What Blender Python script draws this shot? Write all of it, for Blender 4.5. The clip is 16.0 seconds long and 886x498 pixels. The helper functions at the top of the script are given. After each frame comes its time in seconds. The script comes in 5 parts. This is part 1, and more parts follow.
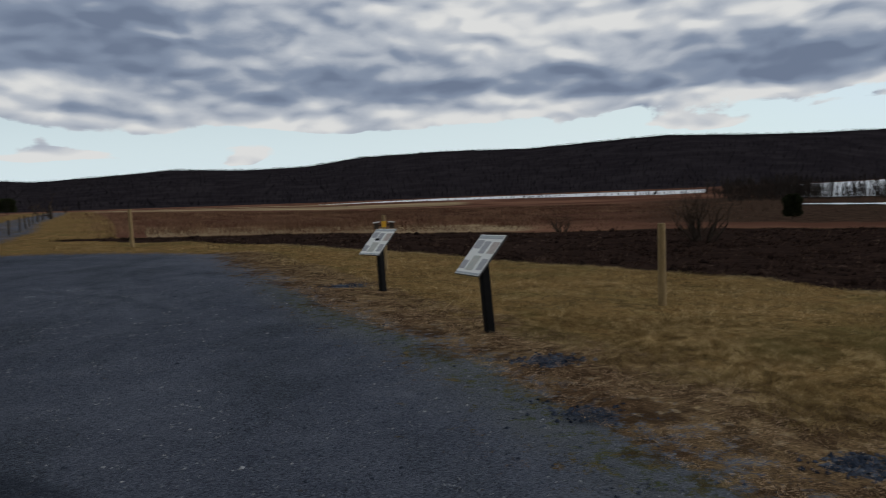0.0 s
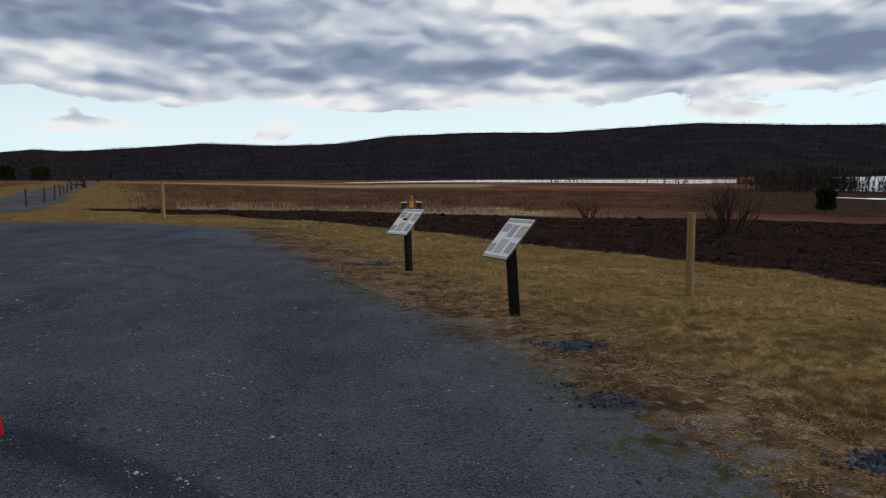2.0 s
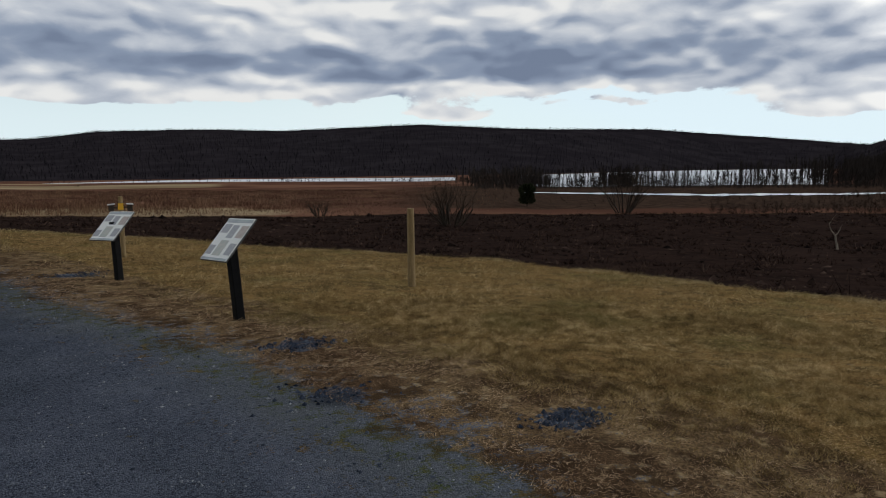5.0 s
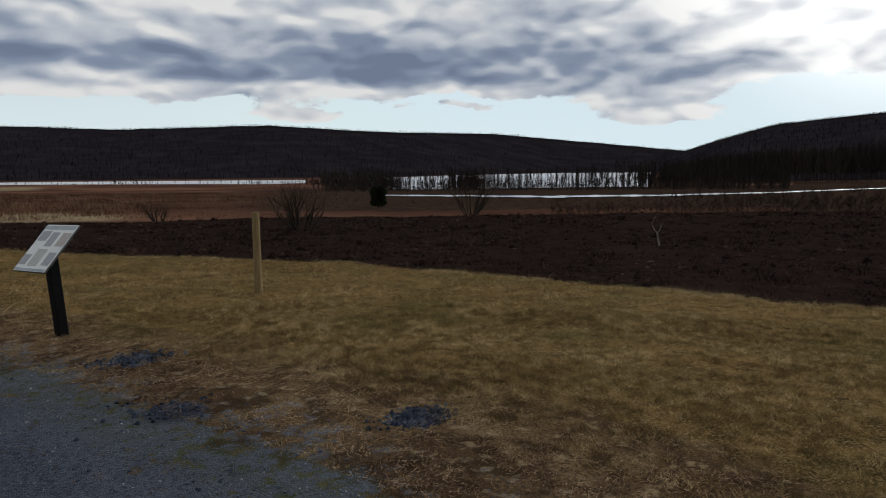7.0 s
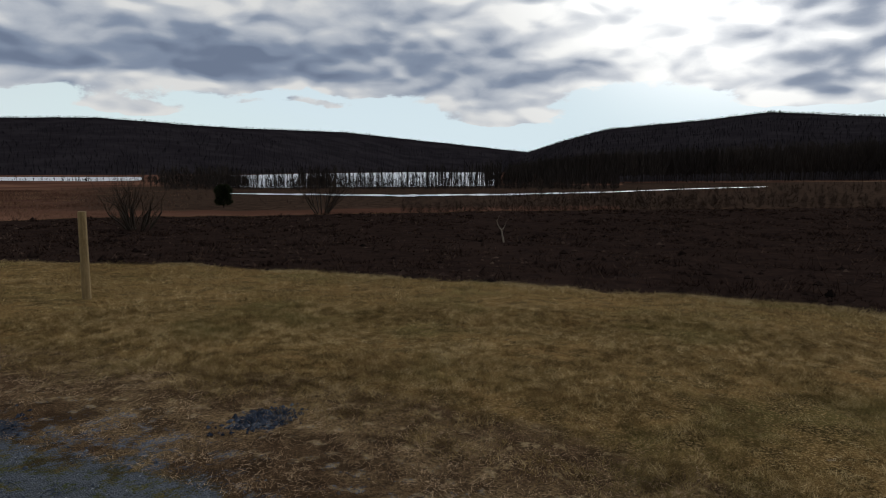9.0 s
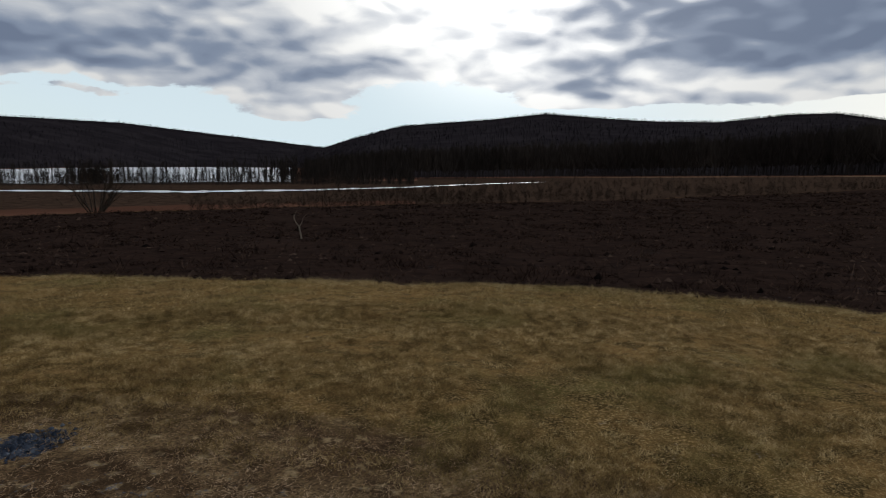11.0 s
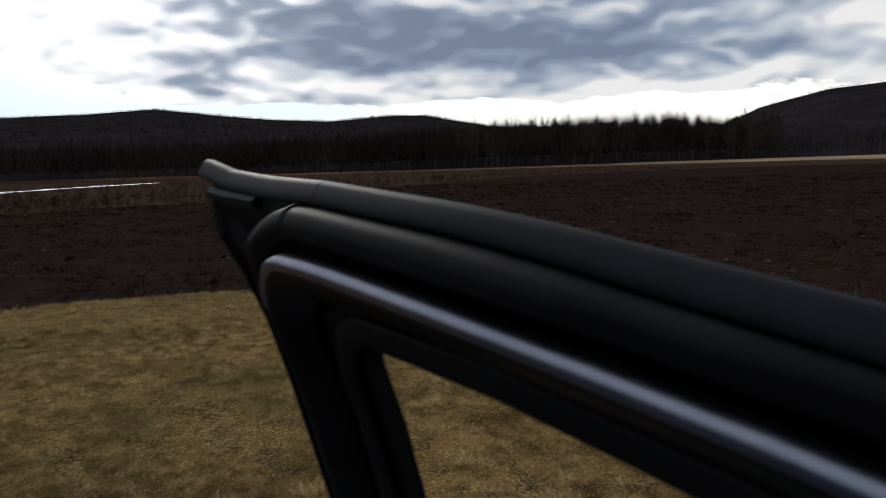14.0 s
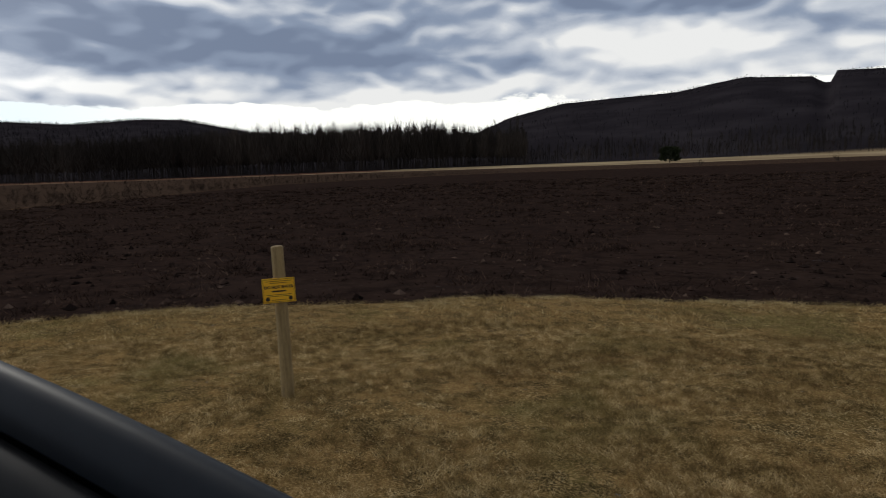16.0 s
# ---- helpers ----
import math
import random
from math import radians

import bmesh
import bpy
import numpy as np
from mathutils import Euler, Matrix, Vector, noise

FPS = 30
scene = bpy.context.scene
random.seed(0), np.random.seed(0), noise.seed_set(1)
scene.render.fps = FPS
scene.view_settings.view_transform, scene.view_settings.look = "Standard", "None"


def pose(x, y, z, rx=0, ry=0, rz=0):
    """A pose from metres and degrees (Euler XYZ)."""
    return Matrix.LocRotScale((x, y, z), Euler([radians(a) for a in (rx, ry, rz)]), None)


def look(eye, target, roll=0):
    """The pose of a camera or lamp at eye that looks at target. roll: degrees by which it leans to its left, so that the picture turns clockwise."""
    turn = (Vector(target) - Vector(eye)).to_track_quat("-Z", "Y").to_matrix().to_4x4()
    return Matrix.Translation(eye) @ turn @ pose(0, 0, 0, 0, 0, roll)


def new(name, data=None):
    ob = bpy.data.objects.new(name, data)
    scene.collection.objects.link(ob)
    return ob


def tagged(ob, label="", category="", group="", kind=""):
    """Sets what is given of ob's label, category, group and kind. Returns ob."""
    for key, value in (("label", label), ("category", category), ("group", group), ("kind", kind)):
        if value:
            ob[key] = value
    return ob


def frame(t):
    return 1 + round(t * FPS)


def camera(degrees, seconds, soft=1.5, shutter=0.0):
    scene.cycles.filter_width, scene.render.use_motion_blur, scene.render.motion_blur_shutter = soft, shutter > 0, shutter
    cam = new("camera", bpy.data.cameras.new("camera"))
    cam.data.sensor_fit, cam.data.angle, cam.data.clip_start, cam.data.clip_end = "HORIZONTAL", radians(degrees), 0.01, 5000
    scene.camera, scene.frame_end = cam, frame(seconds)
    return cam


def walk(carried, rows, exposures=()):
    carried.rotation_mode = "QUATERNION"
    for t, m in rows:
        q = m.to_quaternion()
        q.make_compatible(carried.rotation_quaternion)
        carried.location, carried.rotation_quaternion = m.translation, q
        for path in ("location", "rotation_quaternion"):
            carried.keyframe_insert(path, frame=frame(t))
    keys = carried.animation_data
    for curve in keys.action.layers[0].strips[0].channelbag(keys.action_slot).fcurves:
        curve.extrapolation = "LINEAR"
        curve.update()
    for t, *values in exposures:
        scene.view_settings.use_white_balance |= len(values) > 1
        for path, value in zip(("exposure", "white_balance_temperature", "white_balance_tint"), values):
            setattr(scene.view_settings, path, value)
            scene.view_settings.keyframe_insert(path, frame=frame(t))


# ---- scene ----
cam = camera(66.59, 16.0, soft=1.0, shutter=0.25)
# seconds, place in metres, yaw, pitch and roll in degrees
ROWS = [
    (0.0, 0.000, -0.000, 1.598, -0.01, -4.86, -2.36),
    (0.5, -0.080, -0.014, 1.599, 7.30, -5.85, -2.56),
    (1.0, -0.079, -0.011, 1.601, 7.49, -6.27, -1.45),
    (1.5, -0.058, -0.012, 1.599, 6.39, -6.46, -1.11),
    (2.0, -0.043, -0.050, 1.606, 2.09, -6.38, -0.52),
    (2.5, -0.031, -0.072, 1.610, -2.95, -6.25, -0.35),
    (3.0, -0.012, -0.044, 1.602, -7.11, -6.25, -0.59),
    (3.5, 0.016, -0.041, 1.602, -10.92, -6.28, -0.90),
    (4.0, 0.043, -0.039, 1.600, -14.24, -6.52, -0.96),
    (6.5, 0.122, -0.040, 1.586, -29.43, -6.61, -0.38),
    (7.0, 0.128, -0.070, 1.592, -32.77, -6.62, -0.48),
    (7.5, 0.124, -0.101, 1.601, -36.06, -6.42, -0.50),
    (8.0, 0.117, -0.126, 1.605, -39.76, -6.43, -0.16),
    (10.5, 0.150, -0.168, 1.574, -56.42, -7.12, 0.27),
    (11.0, 0.150, -0.160, 1.578, -62.36, -7.03, 0.52),
    (11.5, 0.144, -0.161, 1.574, -66.27, -6.98, 0.65),
    (12.0, 0.149, -0.173, 1.567, -70.17, -6.62, 0.63),
    (12.5, 0.156, -0.186, 1.568, -72.87, -6.40, 0.74),
    (13.0, 0.036, -0.224, 1.550, -77.92, -6.22, 1.36),
    (13.5, 0.043, -0.302, 1.573, -85.19, -6.60, 1.98),
    (13.8, 0.087, -0.361, 1.619, -90.07, -7.09, 0.31),
    (14.0, 0.115, -0.411, 1.639, -93.49, -7.18, -0.44),
    (14.2, 0.161, -0.450, 1.659, -96.76, -7.14, -1.38),
    (14.5, 0.193, -0.462, 1.685, -101.07, -7.22, -1.67),
    (15.0, 0.211, -0.449, 1.715, -105.80, -7.11, -1.61),
    (15.5, 0.197, -0.450, 1.712, -108.43, -6.75, -1.27),
    (16.0, 0.193, -0.492, 1.683, -112.90, -6.77, -0.66),
]
walk(cam, [(t, pose(x, y, z, 90 + pitch, 0, yaw) @ pose(0, 0, 0, 0, 0, roll)) for t, x, y, z, yaw, pitch, roll in ROWS],
     exposures=[(0.0, 0.06), (0.5, 0.40), (1.5, 0.42), (2.0, 0.33), (3.0, 0.31), (4.0, 0.29), (8.0, 0.05), (11.0, 0.06), (13.0, 0.06), (14.0, 0.28), (16.0, 0.30)])

# ---- numbers of the plan: azimuth in degrees, clockwise from +y ----
AZ_H = [-180, -90, -60, -30, -10, 10, 30, 60, 90, 120, 150, 180]
R_H = [0, 5, 12, 25, 60, 150, 350]
H_TAB = [
    [0, 0.0, 0.0, 0.2, 0.5, 1.0, 2.0],
    [0, 0.0, 0.1, 0.3, 0.7, 1.4, 2.0],
    [0, 0.03, 0.15, 0.4, 0.8, 1.5, 2.0],
    [0, 0.04, 0.12, 0.3, 0.5, 0.6, -0.6],
    [0, 0.03, -0.03, 0.0, -0.5, -1.5, -2.2],
    [0, 0.04, -0.18, -0.7, -1.2, -2.0, -2.2],
    [0, 0.03, -0.4, -1.0, -1.5, -2.1, -2.2],
    [0, 0.0, -0.5, -1.0, -1.4, -1.9, -2.2],
    [0, -0.10, -0.5, -0.9, -1.1, -0.9, 0.5],
    [0, -0.12, -0.45, -0.8, -0.3, 1.4, 4.5],
    [0, -0.1, -0.4, -0.6, 0.2, 3.4, 9.0],
    [0, 0.0, 0.0, 0.2, 0.5, 1.0, 2.0],
]
RIDGE_AZ = [-180, -90, -60, -40.4, -37, -33, -31, -27, -21.4, -16, -11, -6.4, 0.6, 7.4, 16, 18.5, 27.4, 37, 46, 52.4, 55, 59, 66.6, 70.8, 75.5, 80, 84.2, 89, 92, 97.6, 104, 115.6, 118.4, 123, 132, 136.7, 141.5, 141.7, 142.5, 142.7, 145.4, 180]
RIDGE_EL = [1.5, 1.2, 1.2, 1.46, 1.62, 2.12, 1.97, 2.23, 2.65, 2.48, 2.62, 3.25, 3.5, 3.4, 3.8, 3.88, 3.38, 3.15, 2.23, 1.53, 2.37, 3.4, 4.0, 4.46, 4.05, 3.75, 3.65, 4.12, 4.15, 3.2, 2.95, 2.95, 4.2, 5.35, 5.95, 6.8, 6.5, 6.05, 6.05, 6.85, 6.8, 2.5]
BURN_AZ = [-32, -20, -11, -2, 7, 16, 26, 32, 46, 59, 70, 79, 90, 99, 113, 132, 150]
BURN_IN = [30, 25.5, 21.9, 19.7, 18.0, 16.4, 15.2, 14.0, 12.4, 11.6, 11.5, 11.6, 11.25, 10.95, 10.85, 11.3, 12.5]
BURN_OUT = [30.5, 31, 31, 34, 36, 40, 42, 42, 45, 50, 55, 62, 82, 108, 125, 125, 125]
GRAVEL_EDGE = [(-40, 14), (-19, 17.6), (-16, 18.8), (-9.3, 19.7), (-6.6, 19.1), (-4.6, 15.2), (-3.4, 13.2), (-1.9, 9.8), (-0.5, 7.4), (0.03, 6.5), (0.45, 5.5), (0.9, 4.3), (1.3, 3.4), (1.6, 2.6), (1.85, 1.0), (1.6, -1.5), (0.6, -5), (-2.5, -12), (-40, -14)]
RUTS = [[(-4.0, 4.1), (-3.4, 3.97), (-2.84, 3.79), (-2.4, 3.6), (-2.0, 3.38), (-1.61, 3.18), (-1.2, 2.9), (-0.8, 2.5)], [(-9.5, 12.3), (-8.2, 12.2), (-6.8, 11.7), (-5.2, 10.8), (-3.8, 9.4)]]
ROAD = [(-27, 10), (-19, 19), (-18.3, 25), (-22.5, 34), (-31, 49), (-56, 97), (-100, 178)]


def az_of(x, y):
    return np.degrees(np.arctan2(x, y))


def smooth(e0, e1, v):
    k = np.clip((v - e0) / (e1 - e0), 0, 1)
    return k * k * (3 - 2 * k)


def table(az, r):
    """Bilinear look-up of the broad relief."""
    tab = np.array(H_TAB)
    cols = np.stack([np.interp(az, AZ_H, tab[:, k]) for k in range(len(R_H))], -1)
    i = np.clip(np.searchsorted(R_H, r, side="right") - 1, 0, len(R_H) - 2)
    r0, r1 = np.array(R_H)[i], np.array(R_H)[i + 1]
    k = np.clip((r - r0) / (r1 - r0), 0, 1)
    return np.take_along_axis(cols, i[..., None], -1)[..., 0] * (1 - k) + np.take_along_axis(cols, i[..., None] + 1, -1)[..., 0] * k


def lake_mask(az, r):
    """1 inside the two arms of the lake."""
    near = np.interp(az, [-12, 0, 18, 23, 26, 31, 42, 52], [310, 285, 222, 240, 150, 134, 140, 150])
    far = np.interp(az, [-12, 0, 18, 23, 26, 31, 42, 52], [330, 400, 350, 345, 400, 480, 800, 850])
    ends = smooth(-11.5, -10, az) * (1 - smooth(50.5, 52, az)) * np.where((az > 21.5) & (az < 26.5), 0.0, 1.0)
    return smooth(-3, 3, r - near) * (1 - smooth(-5, 5, r - far)) * ends


def wobble(x, y, s, seed):
    """Cheap smooth noise from a few sines."""
    rng = np.random.RandomState(seed)
    out = 0
    for k in range(7):
        a, p, f = rng.uniform(0, 6.28), rng.uniform(0, 6.28), rng.uniform(0.6, 1.9) / s
        out = out + np.sin((x * np.cos(a) + y * np.sin(a)) * f * 6.28 + p)
    return out / 7


def vnoise(x, y, s, seed):
    """Smooth random values on a square lattice of cell s, from -1 to 1."""
    tab = np.random.RandomState(seed).uniform(-1, 1, (256, 256))
    u, v = np.asarray(x, float) / s + 91.3, np.asarray(y, float) / s + 37.7
    i, j = np.floor(u).astype(int), np.floor(v).astype(int)
    a, b = smooth(0, 1, u - i), smooth(0, 1, v - j)
    t00, t10 = tab[i % 256, j % 256], tab[(i + 1) % 256, j % 256]
    t01, t11 = tab[i % 256, (j + 1) % 256], tab[(i + 1) % 256, (j + 1) % 256]
    return (t00 * (1 - a) + t10 * a) * (1 - b) + (t01 * (1 - a) + t11 * a) * b


def ground_z(x, y):
    x, y = np.asarray(x, float), np.asarray(y, float)
    r, az = np.hypot(x, y), az_of(x, y)
    z = table(az, r)
    el = np.interp(az, RIDGE_AZ, RIDGE_EL) - 0.11
    foot = np.interp(az, [-60, -20, 20, 30, 42, 50, 56, 75, 110, 118, 150], [520, 480, 470, 520, 860, 900, 330, 300, 330, 260, 240])
    top = np.interp(az, [-60, -20, 20, 30, 42, 50, 56, 75, 110, 118, 150], [1400, 1150, 950, 980, 1200, 1250, 900, 850, 800, 560, 520])
    hill = 1.6 + top * np.tan(np.radians(el))
    rise = np.clip((r - foot) / (top - foot), 0, 1)
    prof = np.where(r < top, rise ** 1.25 * (1.1 - 0.1 * rise), 1 - 0.5 * smooth(0, 1, (r - top) / 900))
    bumps = wobble(x, y, 160, 4) * 0.8 * rise * (1 - smooth(0.8, 1.0, rise))
    z = np.where(r > foot, z + (hill - z) * prof + bumps, z)
    z = z - 0.5 * lake_mask(az, r)
    near = smooth(3, 8, r) * (1 - smooth(60, 140, r))
    burn = burn_mask(az, r)
    z = z + near * (0.022 - 0.012 * burn) * (vnoise(x, y, 0.9, 7) + 0.8 * vnoise(x, y, 0.35, 9)) * (1 - smooth(12, 22, r)) + near * 0.06 * wobble(x, y, 6, 8)
    return z


def burn_mask(az, r):
    i, o = np.interp(az, BURN_AZ, BURN_IN), np.interp(az, BURN_AZ, BURN_OUT)
    return smooth(-0.12, 0.12, r - i) * (1 - smooth(-2.5, 2.5, r - o)) * smooth(-31.5, -29, az)


def side(px, py, line, closed=True):
    """Distance to a line of points; inside a closed one it is positive."""
    best = np.full(px.shape, 1e9)
    inside = np.zeros(px.shape, bool)
    pts = line + line[:1] if closed else line
    for (x0, y0), (x1, y1) in zip(pts, pts[1:]):
        dx, dy = x1 - x0, y1 - y0
        k = np.clip(((px - x0) * dx + (py - y0) * dy) / (dx * dx + dy * dy), 0, 1)
        best = np.minimum(best, np.hypot(px - x0 - k * dx, py - y0 - k * dy))
        if closed and dy != 0:
            inside ^= ((y0 > py) != (y1 > py)) & (px < x0 + (py - y0) * dx / dy)
    return np.where(inside, best, -best) if closed else best


def gz(x, y):
    return float(ground_z(np.array([x]), np.array([y]))[0])


# ---- light ----
SUN_AZ, SUN_EL = 69.0, 24.0
sun = new("sun", bpy.data.lights.new("sun", "SUN"))
sun.data.energy, sun.data.angle, sun.data.color = 0.80, radians(16), (1.0, 0.95, 0.86)
sun.matrix_world = look((0, 0, 60), (-60 * math.sin(radians(SUN_AZ)), -60 * math.cos(radians(SUN_AZ)), 60 - 60 * math.tan(radians(SUN_EL))))


class Nodes:
    """A short hand for node trees."""

    def __init__(self, tree):
        self.t = tree

    def add(self, kind, props=None, **sockets):
        n = self.t.nodes.new(kind)
        for k, v in (props or {}).items():
            setattr(n, k, v)
        for k, v in sockets.items():
            self.put(n.inputs[k.replace("_", " ")], v)
        return n

    def put(self, socket, v):
        if isinstance(v, bpy.types.NodeSocket):
            self.t.links.new(v, socket)
        else:
            socket.default_value = v

    def math(self, op, a, b=0.0, c=0.0, clamp=False):
        n = self.t.nodes.new("ShaderNodeMath")
        n.operation, n.use_clamp = op, clamp
        for s, v in zip(n.inputs, (a, b, c)):
            self.put(s, v)
        return n.outputs[0]

    def vec(self, op, a, b=(0, 0, 0)):
        n = self.t.nodes.new("ShaderNodeVectorMath")
        n.operation = op
        self.put(n.inputs[0], a)
        if op == "SCALE":
            self.put(n.inputs["Scale"], b)
        else:
            self.put(n.inputs[1], b)
        return n.outputs["Value"] if op in ("DOT_PRODUCT", "LENGTH") else n.outputs[0]

    def ramp(self, v, lo, hi, a=0.0, b=1.0):
        n = self.t.nodes.new("ShaderNodeMapRange")
        n.interpolation_type = "SMOOTHSTEP"
        for s, q in zip(n.inputs, (v, lo, hi, a, b)):
            self.put(s, q)
        return n.outputs[0]

    def mix(self, k, a, b):
        n = self.t.nodes.new("ShaderNodeMix")
        n.data_type = "RGBA"
        for s, q in zip((n.inputs[0], n.inputs[6], n.inputs[7]), (k, a, b)):
            self.put(s, (*q, 1) if isinstance(q, tuple) and len(q) == 3 else q)
        return n.outputs[2]

    def noise(self, vector, scale, detail=4.0, rough=0.55, kind="FBM"):
        n = self.t.nodes.new("ShaderNodeTexNoise")
        self.put(n.inputs["Vector"], vector)
        for k, v in (("Scale", scale), ("Detail", detail), ("Roughness", rough)):
            self.put(n.inputs[k], v)
        return n.outputs[0]


world = bpy.data.worlds.new("sky")
scene.world = world
world.use_nodes = True
N = Nodes(world.node_tree)
world.node_tree.nodes.clear()
d = N.add("ShaderNodeTexCoord").outputs["Generated"]
d = N.vec("NORMALIZE", d)
xyz = N.add("ShaderNodeSeparateXYZ", Vector=d).outputs
up = N.math("MAXIMUM", xyz[2], 0.0)
sky = N.add("ShaderNodeTexSky", {"sky_type": "NISHITA", "sun_disc": False, "sun_elevation": radians(SUN_EL), "sun_rotation": radians(SUN_AZ), "dust_density": 2.0})
blue = N.vec("MINIMUM", N.vec("SCALE", sky.outputs[0], 0.10), (0.50, 0.62, 0.72))
sun_dir = (math.sin(radians(SUN_AZ)) * math.cos(radians(SUN_EL)), math.cos(radians(SUN_AZ)) * math.cos(radians(SUN_EL)), math.sin(radians(SUN_EL)))
cosine = N.math("MAXIMUM", N.vec("DOT_PRODUCT", d, sun_dir), 0.0)
glow = N.math("POWER", cosine, 28.0)
bearing = N.math("MULTIPLY", N.math("ARCTAN2", xyz[0], xyz[1]), 57.296)
height = N.math("MULTIPLY", N.math("ARCSINE", xyz[2]), 57.296)
# the day's cloud banks: bearing, height of the thickest part, half width, depth above it, how much thicker (or thinner)
BANKS = [(-30, 11.5, 14, 4.5, 0.50), (-10, 8.2, 13, 1.6, 0.36), (27, 8.0, 25, 2.2, 0.52), (50, 5.4, 4.5, 1.2, 0.48), (86, 10.2, 11, 2.8, 0.46), (74.5, 6.3, 5, 1.1, 0.62), (101, 9.0, 16, 3.6, 0.46),
         (110, 7.0, 9, 1.6, 0.28), (130, 12.4, 10, 2.2, 0.45), (143, 9.5, 4, 2.0, 0.20), (62, 10.0, 8, 6.0, -0.16), (132, 9.0, 7, 1.8, -0.42), (8, 12.8, 16, 2.6, -0.12)]
PUFFS = [(-6, 6.0, 18, 1.3, 0.52), (21, 4.7, 5, 0.9, 0.46), (-30, 3.9, 5, 0.9, 0.60), (-15.5, 3.5, 3, 0.8, 0.55), (51, 4.1, 5, 0.8, 0.40), (95, 5.6, 24, 0.9, 0.34), (34, 5.2, 4, 0.5, 0.30), (72, 5.0, 6, 0.8, 0.34)]
drift = N.add("ShaderNodeTexNoise", Vector=N.vec("MULTIPLY", d, (1.0, 1.0, 2.4)), Scale=7.0, Detail=3.0, Roughness=0.5).outputs["Color"]
drift = N.add("ShaderNodeSeparateXYZ", Vector=drift).outputs
bearing_w = N.math("ADD", bearing, N.math("MULTIPLY", N.math("SUBTRACT", drift[0], 0.5), 11.0))
height_w = N.math("ADD", height, N.math("MULTIPLY", N.math("SUBTRACT", drift[1], 0.5), 3.2))


def heap(rows):
    """The sum of the banks: flat below, heaped above."""
    total = 0.0
    for a, e, wa, we, k in rows:
        u = N.math("POWER", N.math("DIVIDE", N.math("SUBTRACT", bearing_w, a), wa), 2.0)
        v = N.math("DIVIDE", N.math("SUBTRACT", height_w, e), we)
        v = N.math("POWER", N.math("MAXIMUM", v, N.math("MULTIPLY", v, -1.9)), 2.0)
        total = N.math("ADD", total, N.math("MULTIPLY", N.math("EXPONENT", N.math("MULTIPLY", N.math("ADD", u, v), -1.0)), k))
    return total


bend = N.vec("SCALE", N.vec("SUBTRACT", N.add("ShaderNodeTexNoise", Vector=N.vec("MULTIPLY", d, (1.0, 1.0, 2.3)), Scale=12.0, Detail=1.0).outputs["Color"], (0.5, 0.5, 0.5)), 0.06)


def density(v, fine):
    """Lumpy cloud, wider than high; v is a direction, fine the octaves of detail."""
    q = N.vec("ADD", N.vec("MULTIPLY", v, (1.0, 1.0, 2.3)), bend)
    streak = N.noise(N.vec("MULTIPLY", v, (1.0, 1.0, 4.6)), 4.4, min(fine, 4.0), 0.55)
    return N.math("ADD", N.math("MULTIPLY", N.noise(q, 7.0, fine, 0.65), 0.95), N.math("MULTIPLY", streak, 0.55))


here = N.math("SUBTRACT", density(d, 7.0), 0.74)
body = N.math("SUBTRACT", density(d, 2.0), 0.74)
sunward = N.math("SUBTRACT", density(N.vec("ADD", d, (0.007, 0.003, 0.015)), 2.0), 0.74)
puffs = heap(PUFFS)
banks = N.math("ADD", heap(BANKS), N.ramp(height_w, 4.6, 8.4, -0.20, 0.12))
shape = N.math("ADD", N.math("ADD", banks, puffs), N.math("MULTIPLY", here, 0.90))
mass = N.math("ADD", N.math("ADD", banks, N.math("MULTIPLY", puffs, 0.25)), N.math("ADD", N.math("MULTIPLY", here, 0.62), N.math("MULTIPLY", body, 0.05)))
away = N.ramp(N.vec("DOT_PRODUCT", d, (sun_dir[0], sun_dir[1], 0.0)), -0.95, -0.15)
veil = N.math("ADD", shape, N.ramp(height_w, 5.6, 8.4, 0.0, 0.34))
cover = N.ramp(veil, -0.01, 0.08)
# a cloud is bright where it thins or faces the light, grey where it is deep
rim = N.math("MULTIPLY", N.math("SUBTRACT", body, sunward), 2.2)
thick = N.math("SUBTRACT", N.ramp(mass, -0.40, 0.90), rim, clamp=True)
white = N.mix(glow, (0.68, 0.685, 0.68), (1.9, 1.9, 1.85))
middle = N.mix(glow, (0.43, 0.465, 0.52), (1.20, 1.21, 1.22))
grey = N.mix(glow, (0.205, 0.252, 0.340), (0.40, 0.44, 0.52))
deep = N.mix(glow, (0.145, 0.183, 0.262), (0.30, 0.34, 0.42))
cloud = N.mix(N.ramp(thick, 0.06, 0.42), white, middle)
cloud = N.mix(N.ramp(thick, 0.34, 0.74), cloud, grey)
cloud = N.mix(N.ramp(thick, 0.70, 1.0), cloud, deep)
horizon = N.ramp(xyz[2], 0.02, 0.34, 1.0, 0.0)
clear = N.mix(N.math("MULTIPLY", horizon, 0.9), blue, (0.66, 0.78, 0.83))
clear = N.mix(N.math("MULTIPLY", N.ramp(glow, 0.05, 0.55), 0.9), clear, (1.5, 1.5, 1.48))
warm = N.math("MULTIPLY", N.ramp(bearing, 70.0, 100.0), N.ramp(height, 8.0, 13.0, 1.0, 0.0))
clear = N.mix(N.math("MULTIPLY", warm, 0.85), clear, (0.95, 0.93, 0.86))
total = N.mix(cover, clear, cloud)
total = N.vec("SCALE", total, N.math("ADD", 0.34, N.math("MULTIPLY", away, 0.66)))
bg = N.add("ShaderNodeBackground", Color=total, Strength=1.0)
N.put(N.add("ShaderNodeOutputWorld").inputs[0], bg.outputs[0])


